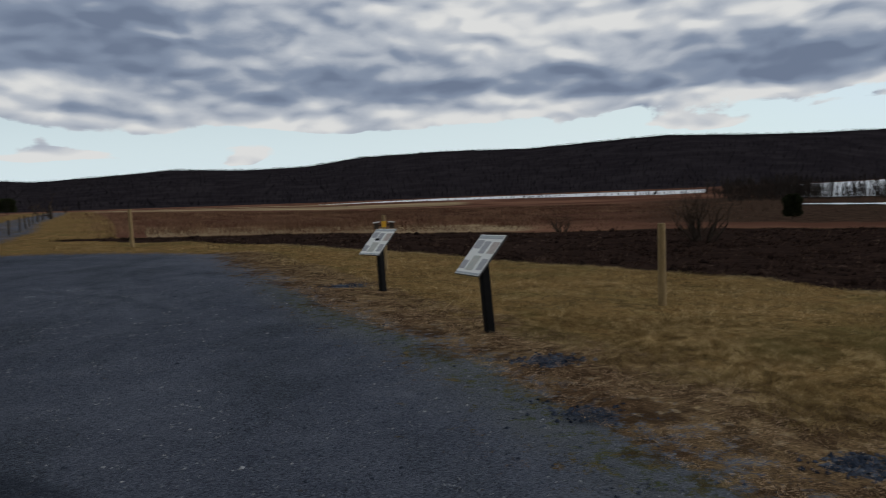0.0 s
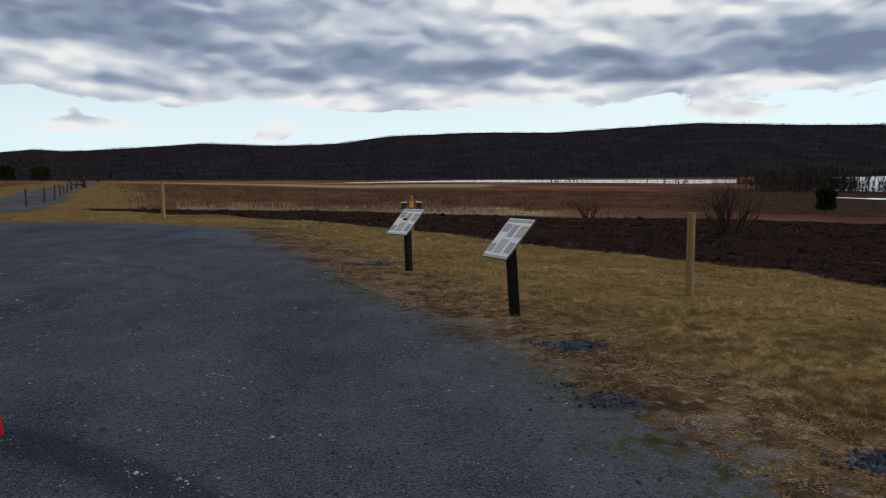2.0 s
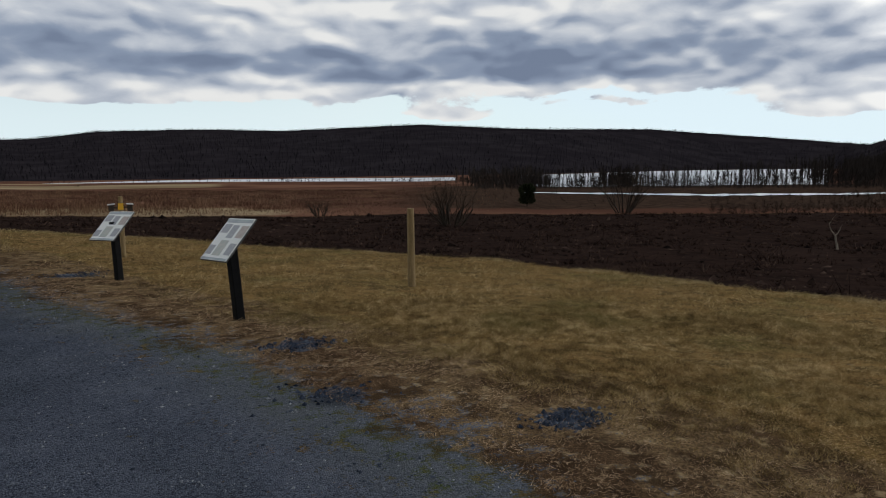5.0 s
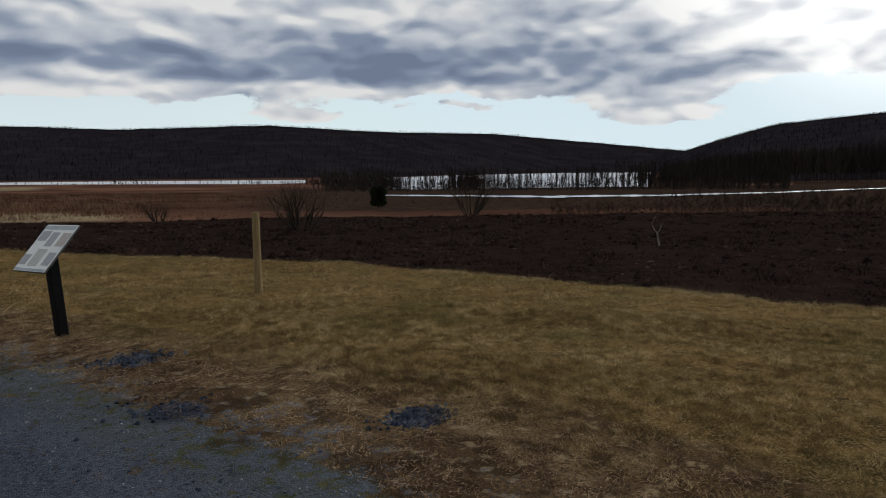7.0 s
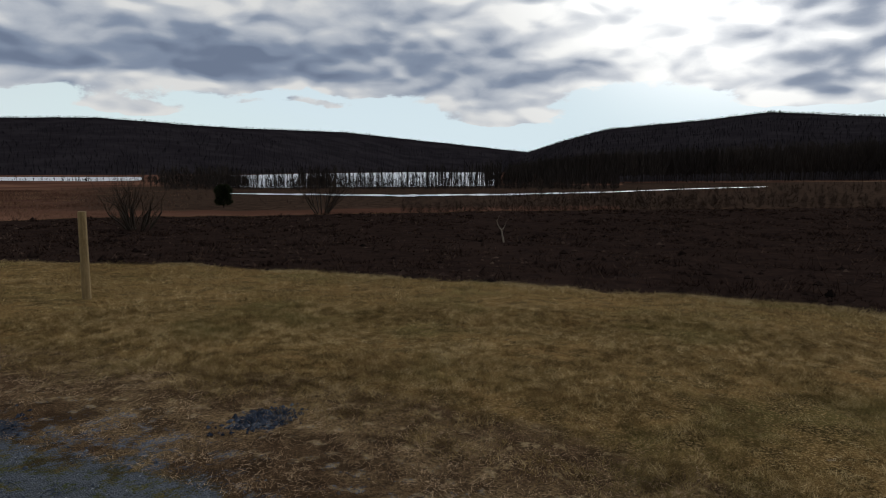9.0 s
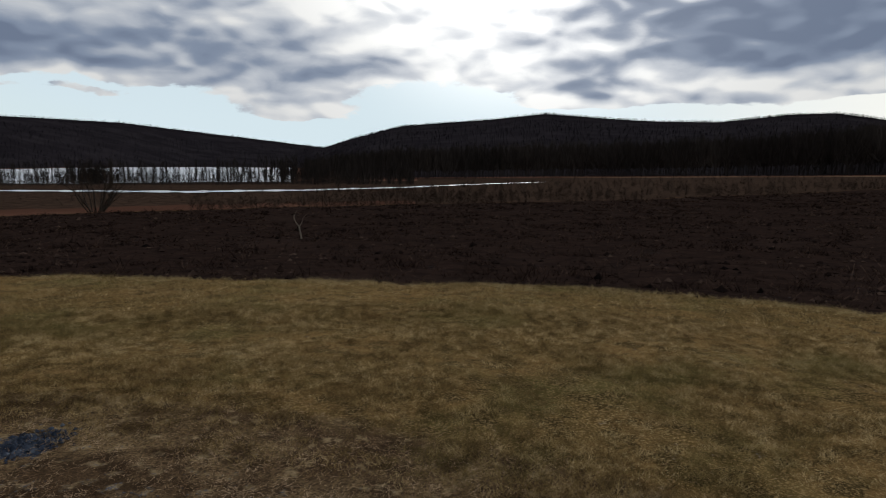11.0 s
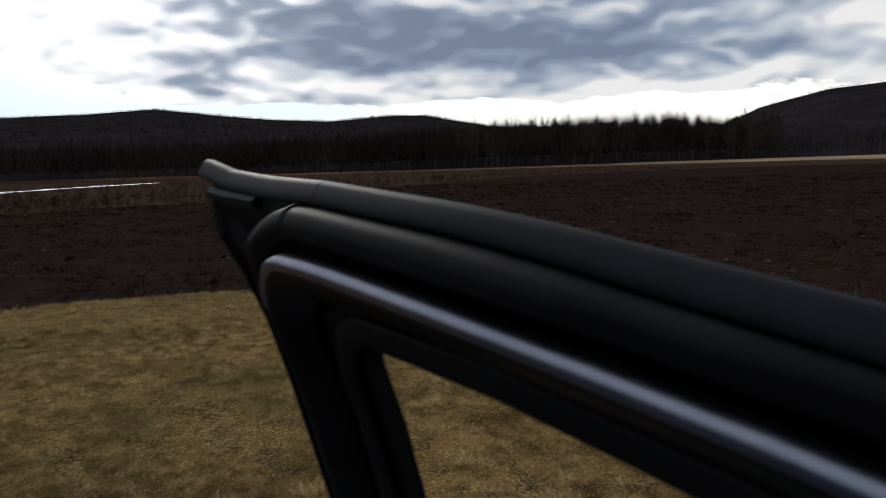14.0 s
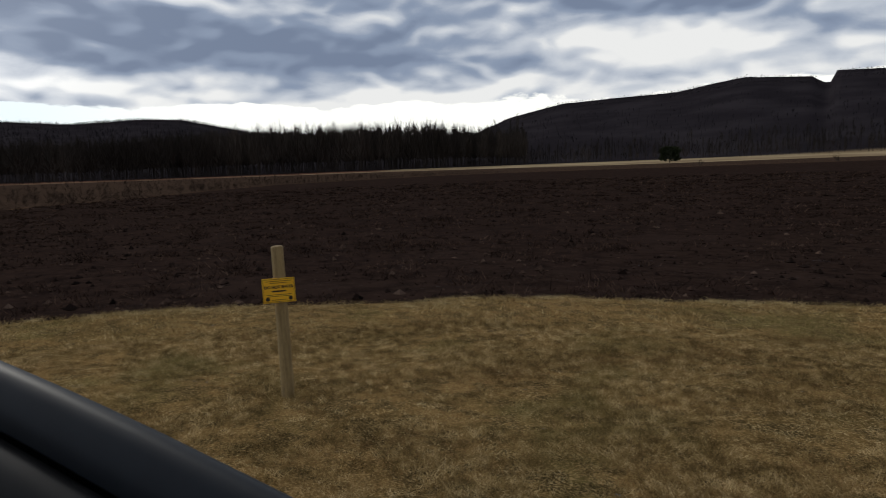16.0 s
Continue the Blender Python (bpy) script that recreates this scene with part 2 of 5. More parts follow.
# ---- materials ----
def material(name, rough=0.7, metal=0.0):
    m = bpy.data.materials.new(name)
    m.use_nodes = True
    g = Nodes(m.node_tree)
    b = m.node_tree.nodes["Principled BSDF"]
    b.inputs["Roughness"].default_value, b.inputs["Metallic"].default_value = rough, metal
    if rough > 0.82:
        b.inputs["Specular IOR Level"].default_value = 0.0
    return m, g, b


def plain(name, c0, c1, scale=8.0, rough=0.7, metal=0.0, bump=0.0, stretch=(1, 1, 1), fine=60.0, per_object=0.0, spec=None):
    """Two tones by noise at two scales, with slight relief."""
    m, g, b = material(name, rough, metal)
    co = g.vec("MULTIPLY", g.add("ShaderNodeTexCoord").outputs["Object"], stretch)
    k = g.math("ADD", g.math("MULTIPLY", g.noise(co, scale), 0.65), g.math("MULTIPLY", g.noise(co, fine, 3.0), 0.35))
    if per_object:
        k = g.math("ADD", k, g.math("MULTIPLY", g.math("SUBTRACT", g.add("ShaderNodeObjectInfo").outputs["Random"], 0.5), per_object))
    g.put(b.inputs["Base Color"], g.mix(g.ramp(k, 0.35, 0.65), c0, c1))
    if spec is not None:
        b.inputs["Specular IOR Level"].default_value = spec
    if bump:
        bp = g.add("ShaderNodeBump", Strength=bump, Distance=0.01, Height=g.noise(co, fine, 4.0))
        g.put(b.inputs["Normal"], bp.outputs[0])
    return m


def ground_material():
    m, g, b = material("ground_cover", 0.95)
    p = g.add("ShaderNodeNewGeometry").outputs["Position"]

    def attr(n):
        return g.add("ShaderNodeAttribute", {"attribute_name": n}).outputs["Fac"]

    n_big, n_mid, n_fine, n_tiny = g.noise(p, 0.22, 4.0), g.noise(p, 1.3, 5.0), g.noise(p, 9.0, 5.0), g.noise(p, 55.0, 4.0)
    ragged = g.math("SUBTRACT", g.math("ADD", g.math("MULTIPLY", n_mid, 0.6), g.math("MULTIPLY", n_fine, 0.4)), 0.5)

    def zone(n, amp, lo=0.35, hi=0.65):
        return g.ramp(g.math("ADD", attr(n), g.math("MULTIPLY", ragged, amp)), lo, hi)

    # mown dormant grass: ochre, greener patches, dark holes and bright dead tips
    n_tuft, n_wide = g.noise(p, 4.2, 5.0, 0.62), g.noise(g.vec("ADD", p, (31.0, 7.0, 0.0)), 0.55, 4.0)
    grass = g.mix(g.ramp(g.math("ADD", g.math("MULTIPLY", n_mid, 0.6), g.math("MULTIPLY", n_big, 0.5)), 0.42, 0.66), (0.105, 0.068, 0.024), (0.185, 0.112, 0.043))
    grass = g.mix(g.ramp(n_wide, 0.52, 0.68, 0.0, 0.7), grass, (0.078, 0.076, 0.026))
    grass = g.mix(g.ramp(n_wide, 0.30, 0.44, 0.6, 0.0), grass, (0.165, 0.098, 0.042))
    grass = g.mix(g.ramp(n_tuft, 0.47, 0.60, 0.0, 0.9), grass, (0.040, 0.029, 0.012))
    grass = g.mix(g.ramp(n_fine, 0.48, 0.68, 0.0, 0.7), grass, (0.075, 0.048, 0.018))
    grass = g.mix(g.ramp(n_tiny, 0.46, 0.66, 0.0, 0.75), grass, (0.34, 0.23, 0.105))
    # straw litter over reddish soil
    straw = g.mix(g.ramp(n_mid, 0.38, 0.64), (0.100, 0.062, 0.034), (0.22, 0.150, 0.078))
    straw = g.mix(g.ramp(n_tuft, 0.46, 0.60, 0.0, 0.75), straw, (0.032, 0.019, 0.011))
    straw = g.mix(g.ramp(n_tiny, 0.42, 0.62, 0.0, 0.75), straw, (0.040, 0.026, 0.016))
    straw = g.mix(g.ramp(n_fine, 0.55, 0.72, 0.0, 0.7), straw, (0.40, 0.30, 0.165))
    # crushed bluestone
    cell = g.add("ShaderNodeTexVoronoi", Vector=p, Scale=95.0, Randomness=1.0)
    gravel = g.mix(g.ramp(g.math("ADD", g.math("MULTIPLY", n_mid, 0.5), g.math("MULTIPLY", n_big, 0.6)), 0.4, 0.75), (0.060, 0.068, 0.094), (0.112, 0.124, 0.158))
    tone = g.add("ShaderNodeSeparateColor", Color=cell.outputs["Color"]).outputs[0]
    worn = g.noise(g.vec("MULTIPLY", p, (0.9, 0.5, 1.0)), 0.9, 5.0, 0.6)
    gravel = g.mix(g.ramp(worn, 0.46, 0.66, 0.0, 0.75), gravel, (0.034, 0.040, 0.052))
    gravel = g.mix(g.ramp(tone, 0.25, 0.95, 0.0, 0.55), gravel, (0.15, 0.172, 0.21))
    gravel = g.mix(g.ramp(tone, 0.0, 0.35, 0.6, 0.0), gravel, (0.03, 0.034, 0.042))
    gravel = g.mix(g.ramp(n_tiny, 0.66, 0.78, 0.0, 0.5), gravel, (0.26, 0.26, 0.26))
    # burnt field
    n_clod = g.noise(g.vec("ADD", p, (3.0, 11.0, 0.0)), 1.7, 6.0, 0.66)
    burn = g.mix(g.ramp(n_clod, 0.36, 0.60), (0.014, 0.0092, 0.0080), (0.026, 0.0160, 0.0128))
    burn = g.mix(g.ramp(n_tuft, 0.52, 0.68, 0.0, 0.7), burn, (0.036, 0.023, 0.018))
    burn = g.mix(g.ramp(n_fine, 0.56, 0.74, 0.0, 0.6), burn, (0.044, 0.029, 0.022))
    burn = g.mix(g.ramp(n_big, 0.52, 0.72, 0.0, 0.45), burn, (0.034, 0.022, 0.018))
    # standing dry field beyond
    far = g.vec("MULTIPLY", p, (0.03, 0.03, 0.03))
    n_far = g.noise(far, 1.1, 5.0)
    brown = g.mix(g.ramp(n_far, 0.4, 0.62), (0.085, 0.041, 0.028), (0.170, 0.088, 0.057))
    pale = g.mix(g.ramp(n_far, 0.35, 0.65), (0.20, 0.145, 0.085), (0.31, 0.24, 0.145))
    field = g.mix(zone("pale", 0.5), brown, pale)
    # wooded hills; the bluish cast is distance haze put into the colour
    wood = g.mix(g.ramp(n_far, 0.35, 0.7), (0.017, 0.0145, 0.017), (0.028, 0.024, 0.027))
    col = g.mix(zone("field", 0.3), grass, field)
    col = g.mix(zone("scrub", 0.6), col, g.mix(g.ramp(n_mid, 0.35, 0.65), (0.030, 0.019, 0.014), (0.062, 0.040, 0.028)))
    col = g.mix(zone("tilled", 0.2), col, (0.13, 0.082, 0.042))
    col = g.mix(zone("burn", 0.9), col, burn)
    col = g.mix(zone("straw", 0.9), col, straw)
    col = g.mix(zone("moss", 0.9), col, (0.06, 0.075, 0.03))
    gravel = g.mix(g.ramp(g.math("ADD", attr("rut"), g.math("MULTIPLY", ragged, 0.6)), 0.2, 0.9, 0.0, 0.6), gravel, (0.026, 0.032, 0.044))
    speck = g.math("MULTIPLY", g.math("SUBTRACT", g.math("ADD", n_tiny, g.math("MULTIPLY", n_fine, 0.9)), 0.95), 1.1)
    gravel = g.mix(g.ramp(g.math("ADD", attr("moss"), g.math("MULTIPLY", ragged, 1.2)), 0.30, 0.95, 0.0, 0.45), gravel, (0.085, 0.086, 0.055))
    lot = g.math("ADD", attr("gravel"), g.math("ADD", g.math("MULTIPLY", ragged, 1.2), speck))
    col = g.mix(g.ramp(lot, 0.33, 0.67), col, gravel)
    col = g.mix(zone("wood", 0.2), col, wood)
    g.put(b.inputs["Base Color"], col)
    relief = g.math("ADD", g.math("MULTIPLY", n_fine, 0.6), g.math("MULTIPLY", n_tiny, 0.4))
    stones = g.math("SUBTRACT", 0.5, cell.outputs["Distance"])
    relief = g.math("ADD", relief, g.math("MULTIPLY", stones, g.math("MULTIPLY", attr("gravel"), 0.8)))
    g.put(b.inputs["Normal"], g.add("ShaderNodeBump", Strength=0.9, Distance=0.03, Height=relief).outputs[0])
    return m


def water_material():
    m, g, b = material("sky_pale_water", 0.3)
    p = g.vec("MULTIPLY", g.add("ShaderNodeNewGeometry").outputs["Position"], (0.03, 0.03, 0.03))
    # whitish base colour: the sky's reflection is put into the water's colour
    g.put(b.inputs["Base Color"], g.mix(g.ramp(g.noise(p, 2.0, 4.0), 0.35, 0.65), (0.55, 0.58, 0.62), (0.72, 0.74, 0.76)))
    g.put(b.inputs["Normal"], g.add("ShaderNodeBump", Strength=0.3, Distance=0.1, Height=g.noise(p, 30.0, 3.0)).outputs[0])
    return m


GROUND = ground_material()
WATER = water_material()
TIMBER = plain("weathered_pine", (0.20, 0.135, 0.055), (0.34, 0.24, 0.11), 5.0, 0.8, bump=0.5, stretch=(6, 6, 0.7), fine=40.0)
POST_BLACK = plain("black_powder_coat", (0.005, 0.005, 0.006), (0.009, 0.009, 0.010), 10.0, 0.6, spec=0.12)
PANEL_BACK = plain("panel_aluminium", (0.10, 0.10, 0.10), (0.16, 0.16, 0.16), 10.0, 0.5, 0.6)
PANEL_FACE = plain("printed_panel", (0.82, 0.82, 0.76), (0.87, 0.87, 0.82), 3.0, 0.4, spec=0.3)
PANEL_BAND = plain("printed_band", (0.32, 0.36, 0.36), (0.45, 0.48, 0.48), 6.0, 0.35)
PANEL_INK = plain("printed_text", (0.30, 0.30, 0.31), (0.42, 0.42, 0.42), 70.0, 0.4)
PANEL_MAP = plain("printed_map", (0.42, 0.46, 0.40), (0.56, 0.52, 0.45), 25.0, 0.4)
PANEL_RED = plain("printed_picture", (0.42, 0.33, 0.28), (0.52, 0.45, 0.38), 25.0, 0.4)
YELLOW = plain("yellow_plastic", (0.82, 0.43, 0.015), (0.88, 0.49, 0.02), 6.0, 0.45)
INK = plain("black_print", (0.02, 0.014, 0.01), (0.03, 0.02, 0.012), 6.0, 0.5)
BARK = plain("grey_bark", (0.035, 0.028, 0.022), (0.075, 0.06, 0.048), 6.0, 0.9, bump=0.5)
BARK_PALE = plain("pale_bark", (0.22, 0.18, 0.14), (0.34, 0.29, 0.23), 6.0, 0.85)
TWIG = plain("bare_twigs", (0.04, 0.03, 0.023), (0.075, 0.054, 0.04), 2.0, 0.9)


def woods_material(name, tones, stand):
    """Bare woods: every limb has its tone, in stands of darker and lighter trees."""
    m, g, b = material(name, 0.95)
    geo = g.add("ShaderNodeNewGeometry").outputs
    k = g.math("ADD", g.math("MULTIPLY", geo["Random Per Island"], 0.5), g.math("MULTIPLY", g.ramp(g.noise(geo["Position"], stand, 4.0, 0.6), 0.33, 0.67), 0.5))
    g.put(b.inputs["Base Color"], g.mix(g.ramp(k, 0.55, 0.95), g.mix(g.ramp(k, 0.1, 0.6), tones[0], tones[1]), tones[2]))
    return m


# far woods: tones tinted bluish to carry the haze of distance
WOODS = woods_material("hazed_woods", [(0.0145, 0.0135, 0.0160), (0.021, 0.0188, 0.0215), (0.034, 0.030, 0.032)], 0.012)
WOODS_NEAR = woods_material("grey_woods", [(0.022, 0.018, 0.016), (0.040, 0.033, 0.029), (0.080, 0.064, 0.053)], 0.03)
SCRUB = woods_material("brown_scrub", [(0.026, 0.018, 0.014), (0.048, 0.033, 0.025), (0.085, 0.060, 0.045)], 0.05)
CEDAR = plain("cedar_green", (0.018, 0.024, 0.012), (0.04, 0.046, 0.022), 3.0, 0.9)
WHITE = plain("white_paint", (0.55, 0.55, 0.52), (0.66, 0.66, 0.62), 8.0, 0.5)


# ---- helpers for meshes ----
def part(name, bm, mat, parent=None, label="", at=None, smooth_it=False):
    """Links a bmesh as one mesh object, under a thing or on its own."""
    me = bpy.data.meshes.new(name)
    if smooth_it:
        for f in bm.faces:
            f.smooth = len(f.verts) <= 4
    bm.to_mesh(me)
    bm.free()
    me.materials.append(mat)
    ob = new(name, me)
    ob.parent = parent
    if at is not None:
        ob.matrix_basis = at
    if label:
        tagged(ob, label)
    return ob


def arrays(name, verts, faces, mat, parent=None, smooth_it=False):
    """One mesh object from arrays; all faces have the same number of corners."""
    verts, faces = np.asarray(verts, np.float32), np.asarray(faces, np.int32)
    me = bpy.data.meshes.new(name)
    n, k = faces.shape
    me.vertices.add(len(verts))
    me.vertices.foreach_set("co", verts.ravel())
    me.loops.add(n * k)
    me.loops.foreach_set("vertex_index", faces.ravel())
    me.polygons.add(n)
    me.polygons.foreach_set("loop_start", np.arange(n, dtype=np.int32) * k)
    me.polygons.foreach_set("use_smooth", np.full(n, smooth_it))
    me.update(calc_edges=True)
    me.materials.append(mat)
    ob = new(name, me)
    ob.parent = parent
    return ob


def box(bm, size, m=Matrix(), bevel=0.0, seg=2):
    made = bmesh.ops.create_cube(bm, size=1.0, matrix=m @ Matrix.Diagonal((*size, 1)))["verts"]
    if bevel:
        edges = list({e for v in made for e in v.link_edges})
        bmesh.ops.bevel(bm, geom=edges, offset=bevel, segments=seg, affect="EDGES", profile=0.5)
    return bm


def rod(bm, a, b, ra, rb, seg=12, caps=True, m=Matrix()):
    """A tapered round rod from a to b."""
    a, b = Vector(a), Vector(b)
    q = (b - a).to_track_quat("Z", "Y").to_matrix().to_4x4()
    bmesh.ops.create_cone(bm, cap_ends=caps, segments=seg, radius1=ra, radius2=rb, depth=(b - a).length, matrix=m @ Matrix.Translation((a + b) / 2) @ q)
    return bm


def thing(name, m, label, category, group="", kind=""):
    ob = new(name)
    ob.empty_display_size = 0.2
    ob.matrix_basis = m
    return tagged(ob, label, category, group, kind)


# ---- ground: one sheet to the horizon ----
def build_ground():
    az = np.concatenate([np.arange(-58, 162, 0.4), np.arange(162, 302, 3.5)])
    rr = [0.004]
    while rr[-1] < 3600:
        rr.append(rr[-1] * 1.0165 + 0.004)
    rr = np.array(rr)
    A, R = np.meshgrid(np.radians(az), rr)
    x, y = (R * np.sin(A)).ravel(), (R * np.cos(A)).ravel()
    z = ground_z(x, y)
    na, nr = len(az), len(rr)
    i, j = np.meshgrid(np.arange(nr - 1), np.arange(na), indexing="ij")
    a, b = i * na + j, i * na + (j + 1) % na
    faces = np.stack([a, a + na, b + na, b], -1).reshape(-1, 4)
    verts = np.stack([x, y, z], -1)
    verts = np.vstack([verts, [[0, 0, gz(0, 0)]]])
    ob = arrays("ground", verts, faces, GROUND, smooth_it=True)
    x, y = np.append(x, 0), np.append(y, 0)
    r, a_ = np.hypot(x, y), az_of(x, y)
    sd = side(x, y, GRAVEL_EDGE)
    road = side(x, y, ROAD, closed=False)
    inner = np.interp(a_, BURN_AZ, BURN_IN)
    outer = np.interp(a_, BURN_AZ, BURN_OUT)
    field = np.maximum(smooth(-2, 2, r - np.where(a_ < -26, 1e9, outer)), 0)
    left_field = smooth(-1.5, 1.5, road - 6.5) * (a_ < -22) * smooth(30, 34, r)
    field = np.maximum(field, left_field)
    patch = 0
    for px, py, pr in ((0.95, 6.15, 0.26), (2.24, 3.52, 0.22), (0.95, 4.5, 0.3), (-1.75, 12.2, 0.4)):
        patch = np.maximum(patch, 1 - smooth(pr * 0.35, pr * 1.15, np.hypot((x - px), (y - py))))
    pale_band = np.exp(-((r - 26 - 0.0 - np.interp(a_, BURN_AZ, BURN_OUT) + 20) / 9) ** 2) * (1 - smooth(2, 16, a_)) * (a_ > -24) * 0.75
    pale_far = smooth(150, 170, r) * (1 - smooth(210, 230, r))
    inner_right = np.interp(a_, [72, 90, 109, 125, 150], [186, 200, 192, 165, 153])
    pale_right = (a_ > 72) * np.interp(a_, [72, 100, 112], [0.55, 0.6, 1.0]) * smooth(-2.5, 2.5, r - inner_right) * (1 - (1 - smooth(103, 112, a_)) * smooth(7, 14, r - inner_right))
    second = (a_ < -8) * smooth(255, 262, r) * (1 - smooth(285, 295, r))
    verge = (a_ < -22) * (1 - smooth(1.5, 5.5, road)) * smooth(24, 30, r)
    near_straw = (1 - smooth(88, 100, a_)) * smooth(-2.3, -1.2, sd) * (1 - smooth(18, 24, r)) * smooth(-30, -16, a_)
    zones = {
        "gravel": np.maximum.reduce([0.5 + np.clip(sd / 2.2, -0.5, 0.5), (1 - smooth(1.2, 2.4, road)) * (r > 18) * 0.62, patch * 0.95]),
        "straw": np.where(sd > 0.3, 0, near_straw * 0.95),
        "moss": np.clip(1 - np.abs(sd - 0.25) / 1.3, 0, 1) * 0.62 * (1 - smooth(10, 22, r)),
        "rut": np.maximum(1 - smooth(0.03, 0.30, side(x, y, RUTS[0], closed=False)), np.maximum(0.9 * patch, 0.5 * (1 - smooth(0.03, 0.4, side(x, y, RUTS[1], closed=False))))),
        "burn": burn_mask(a_, r),
        "field": field,
        "pale": np.clip(np.maximum.reduce([pale_band, pale_far * (1 - smooth(-2, 6, a_)), pale_right * 0.9, verge, second]), 0, 1),
        "scrub": (a_ >= 60) * smooth(55, 60.01, a_) * smooth(-3, 3, r - outer) * (1 - smooth(-3, 3, r - inner_right)) * 0.9 + np.interp(a_, [-12, 15, 26, 60], [0.36, 0.42, 0.85, 0.9]) * (a_ > -12) * (a_ < 60) * smooth(1, 12, r - outer) * (1 - smooth(140, 170, r)),
        "tilled": (a_ < -33) * smooth(34, 36, r) * (1 - smooth(60, 66, r)) * smooth(4, 6, road),
        "wood": smooth(-30, 30, r - np.interp(a_, [-60, -20, 20, 30, 42, 50, 56, 75, 110, 118, 150], [500, 440, 430, 490, 830, 870, 200, 220, 235, 240, 250])),
    }
    for n, v in zones.items():
        ob.data.attributes.new(n, "FLOAT", "POINT").data.foreach_set("value", np.asarray(v, np.float32))
    return tagged(ob, "gravel lot, mown dormant grass, burnt field and wooded hills", "ground", kind="structure")


build_ground()


def sheet(name, near, far, a0, a1, z, steps, label):
    """A flat stretch of water between two distances, given along the azimuth."""
    az = np.linspace(a0, a1, steps)
    n, f = near(az), far(az)
    v = [(q * math.sin(radians(a)), q * math.cos(radians(a)), z) for a, i, o in zip(az, n, f) for q in (i, o)]
    ob = arrays(name, v, [(2 * k, 2 * k + 1, 2 * k + 3, 2 * k + 2) for k in range(steps - 1)], WATER)
    return tagged(ob, label, "water", kind="structure")


sheet("water", lambda a: np.full(len(a), 180.0), lambda a: np.full(len(a), 420.0), -12, 23, -2.42, 60, "lake below wooded hills, coloured pale for the sky's reflection")
sheet("water", lambda a: np.full(len(a), 120.0), lambda a: np.full(len(a), 900.0), 25, 50, -2.42, 60, "lake seen through bare trees, coloured pale for the sky's reflection")


# ---- wooden posts ----
def timber_post(name, x, y, h, r, label, tilt=(0, 0), group=""):
    t = thing(name, pose(x, y, gz(x, y) - 0.02, tilt[0], tilt[1], 0), label, "post", group)
    bm = bmesh.new()
    rod(bm, (0, 0, -0.25), (0, 0, h), r * 1.06, r * 0.97, 20)
    bmesh.ops.bevel(bm, geom=[e for e in bm.edges if all(v.co.z > h - 0.01 for v in e.verts)], offset=0.008, segments=2, affect="EDGES")
    part("post", bm, TIMBER, t, smooth_it=False)
    return t


timber_post("wooden_post", 3.215, 9.87, 1.24, 0.056, "round weathered pine post standing in mown grass")
timber_post("wooden_post", -10.0, 21.72, 1.25, 0.06, "round weathered pine post beyond the gravel lot")


def lettering(name, text, size, m, mat, parent):
    """Flat letters as a mesh part."""
    cu = bpy.data.curves.new(name, "FONT")
    cu.body, cu.size, cu.align_x, cu.align_y, cu.extrude, cu.offset = text, size, "CENTER", "CENTER", 0.0006, 0.0013
    tmp = bpy.data.objects.new(name, cu)
    scene.collection.objects.link(tmp)
    me = bpy.data.meshes.new_from_object(tmp.evaluated_get(bpy.context.evaluated_depsgraph_get()))
    bpy.data.objects.remove(tmp)
    me.materials.clear()
    me.materials.append(mat)
    ob = new(name, me)
    ob.parent, ob.matrix_basis = parent, m
    return ob


def warning_post():
    x, y, yaw = 5.577, -1.388, 99.0
    t = timber_post("warning_post", x, y, 1.095 - gz(x, y) + 0.02, 0.05, "round pine post carrying a yellow warning sign", tilt=(-2.0, 0.3))
    sign = thing("warning_sign", pose(x + 0.007, y + 0.042, 0.748, -2.0, 0.3, 0) @ pose(0, 0, 0, 0, 0, -yaw) @ pose(0, -0.058, 0, 90, 0, 0), "small yellow plastic warning sign screwed to a post", "sign")
    bm = bmesh.new()
    box(bm, (0.250, 0.195, 0.004), Matrix(), 0.0015, 1)
    plate = part("plate", bm, YELLOW, sign)
    for w, h, cx, cy in ((0.236, 0.0025, 0, 0.089), (0.236, 0.0025, 0, -0.089), (0.0025, 0.178, -0.118, 0), (0.0025, 0.178, 0.118, 0)):
        bm = bmesh.new()
        box(bm, (w, h, 0.001), pose(cx, cy, 0.0028))
        part("border", bm, INK, sign)
    lettering("lettering", "DO NOT ENTER", 0.0305, pose(0, 0.026, 0.003), INK, sign)
    for w, cy in ((0.13, 0.060), (0.20, 0.074), (0.11, -0.006), (0.19, -0.034), (0.18, -0.046), (0.12, -0.075)):
        bm = bmesh.new()
        box(bm, (w, 0.0035 if w != 0.11 else 0.012, 0.001), pose(0, cy, 0.0028))
        part("text_line", bm, INK, sign)
    for cx in (-0.088, 0.088):
        bm = bmesh.new()
        rod(bm, (cx, -0.066, 0.002), (cx, -0.066, 0.0032), 0.018, 0.018, 6)
        part("emblem", bm, INK, sign)
    for cy in (0.09, -0.09):
        bm = bmesh.new()
        rod(bm, (0, cy, 0.001), (0, cy, 0.006), 0.006, 0.005, 8)
        part("screw", bm, PANEL_BACK, sign)


warning_post()


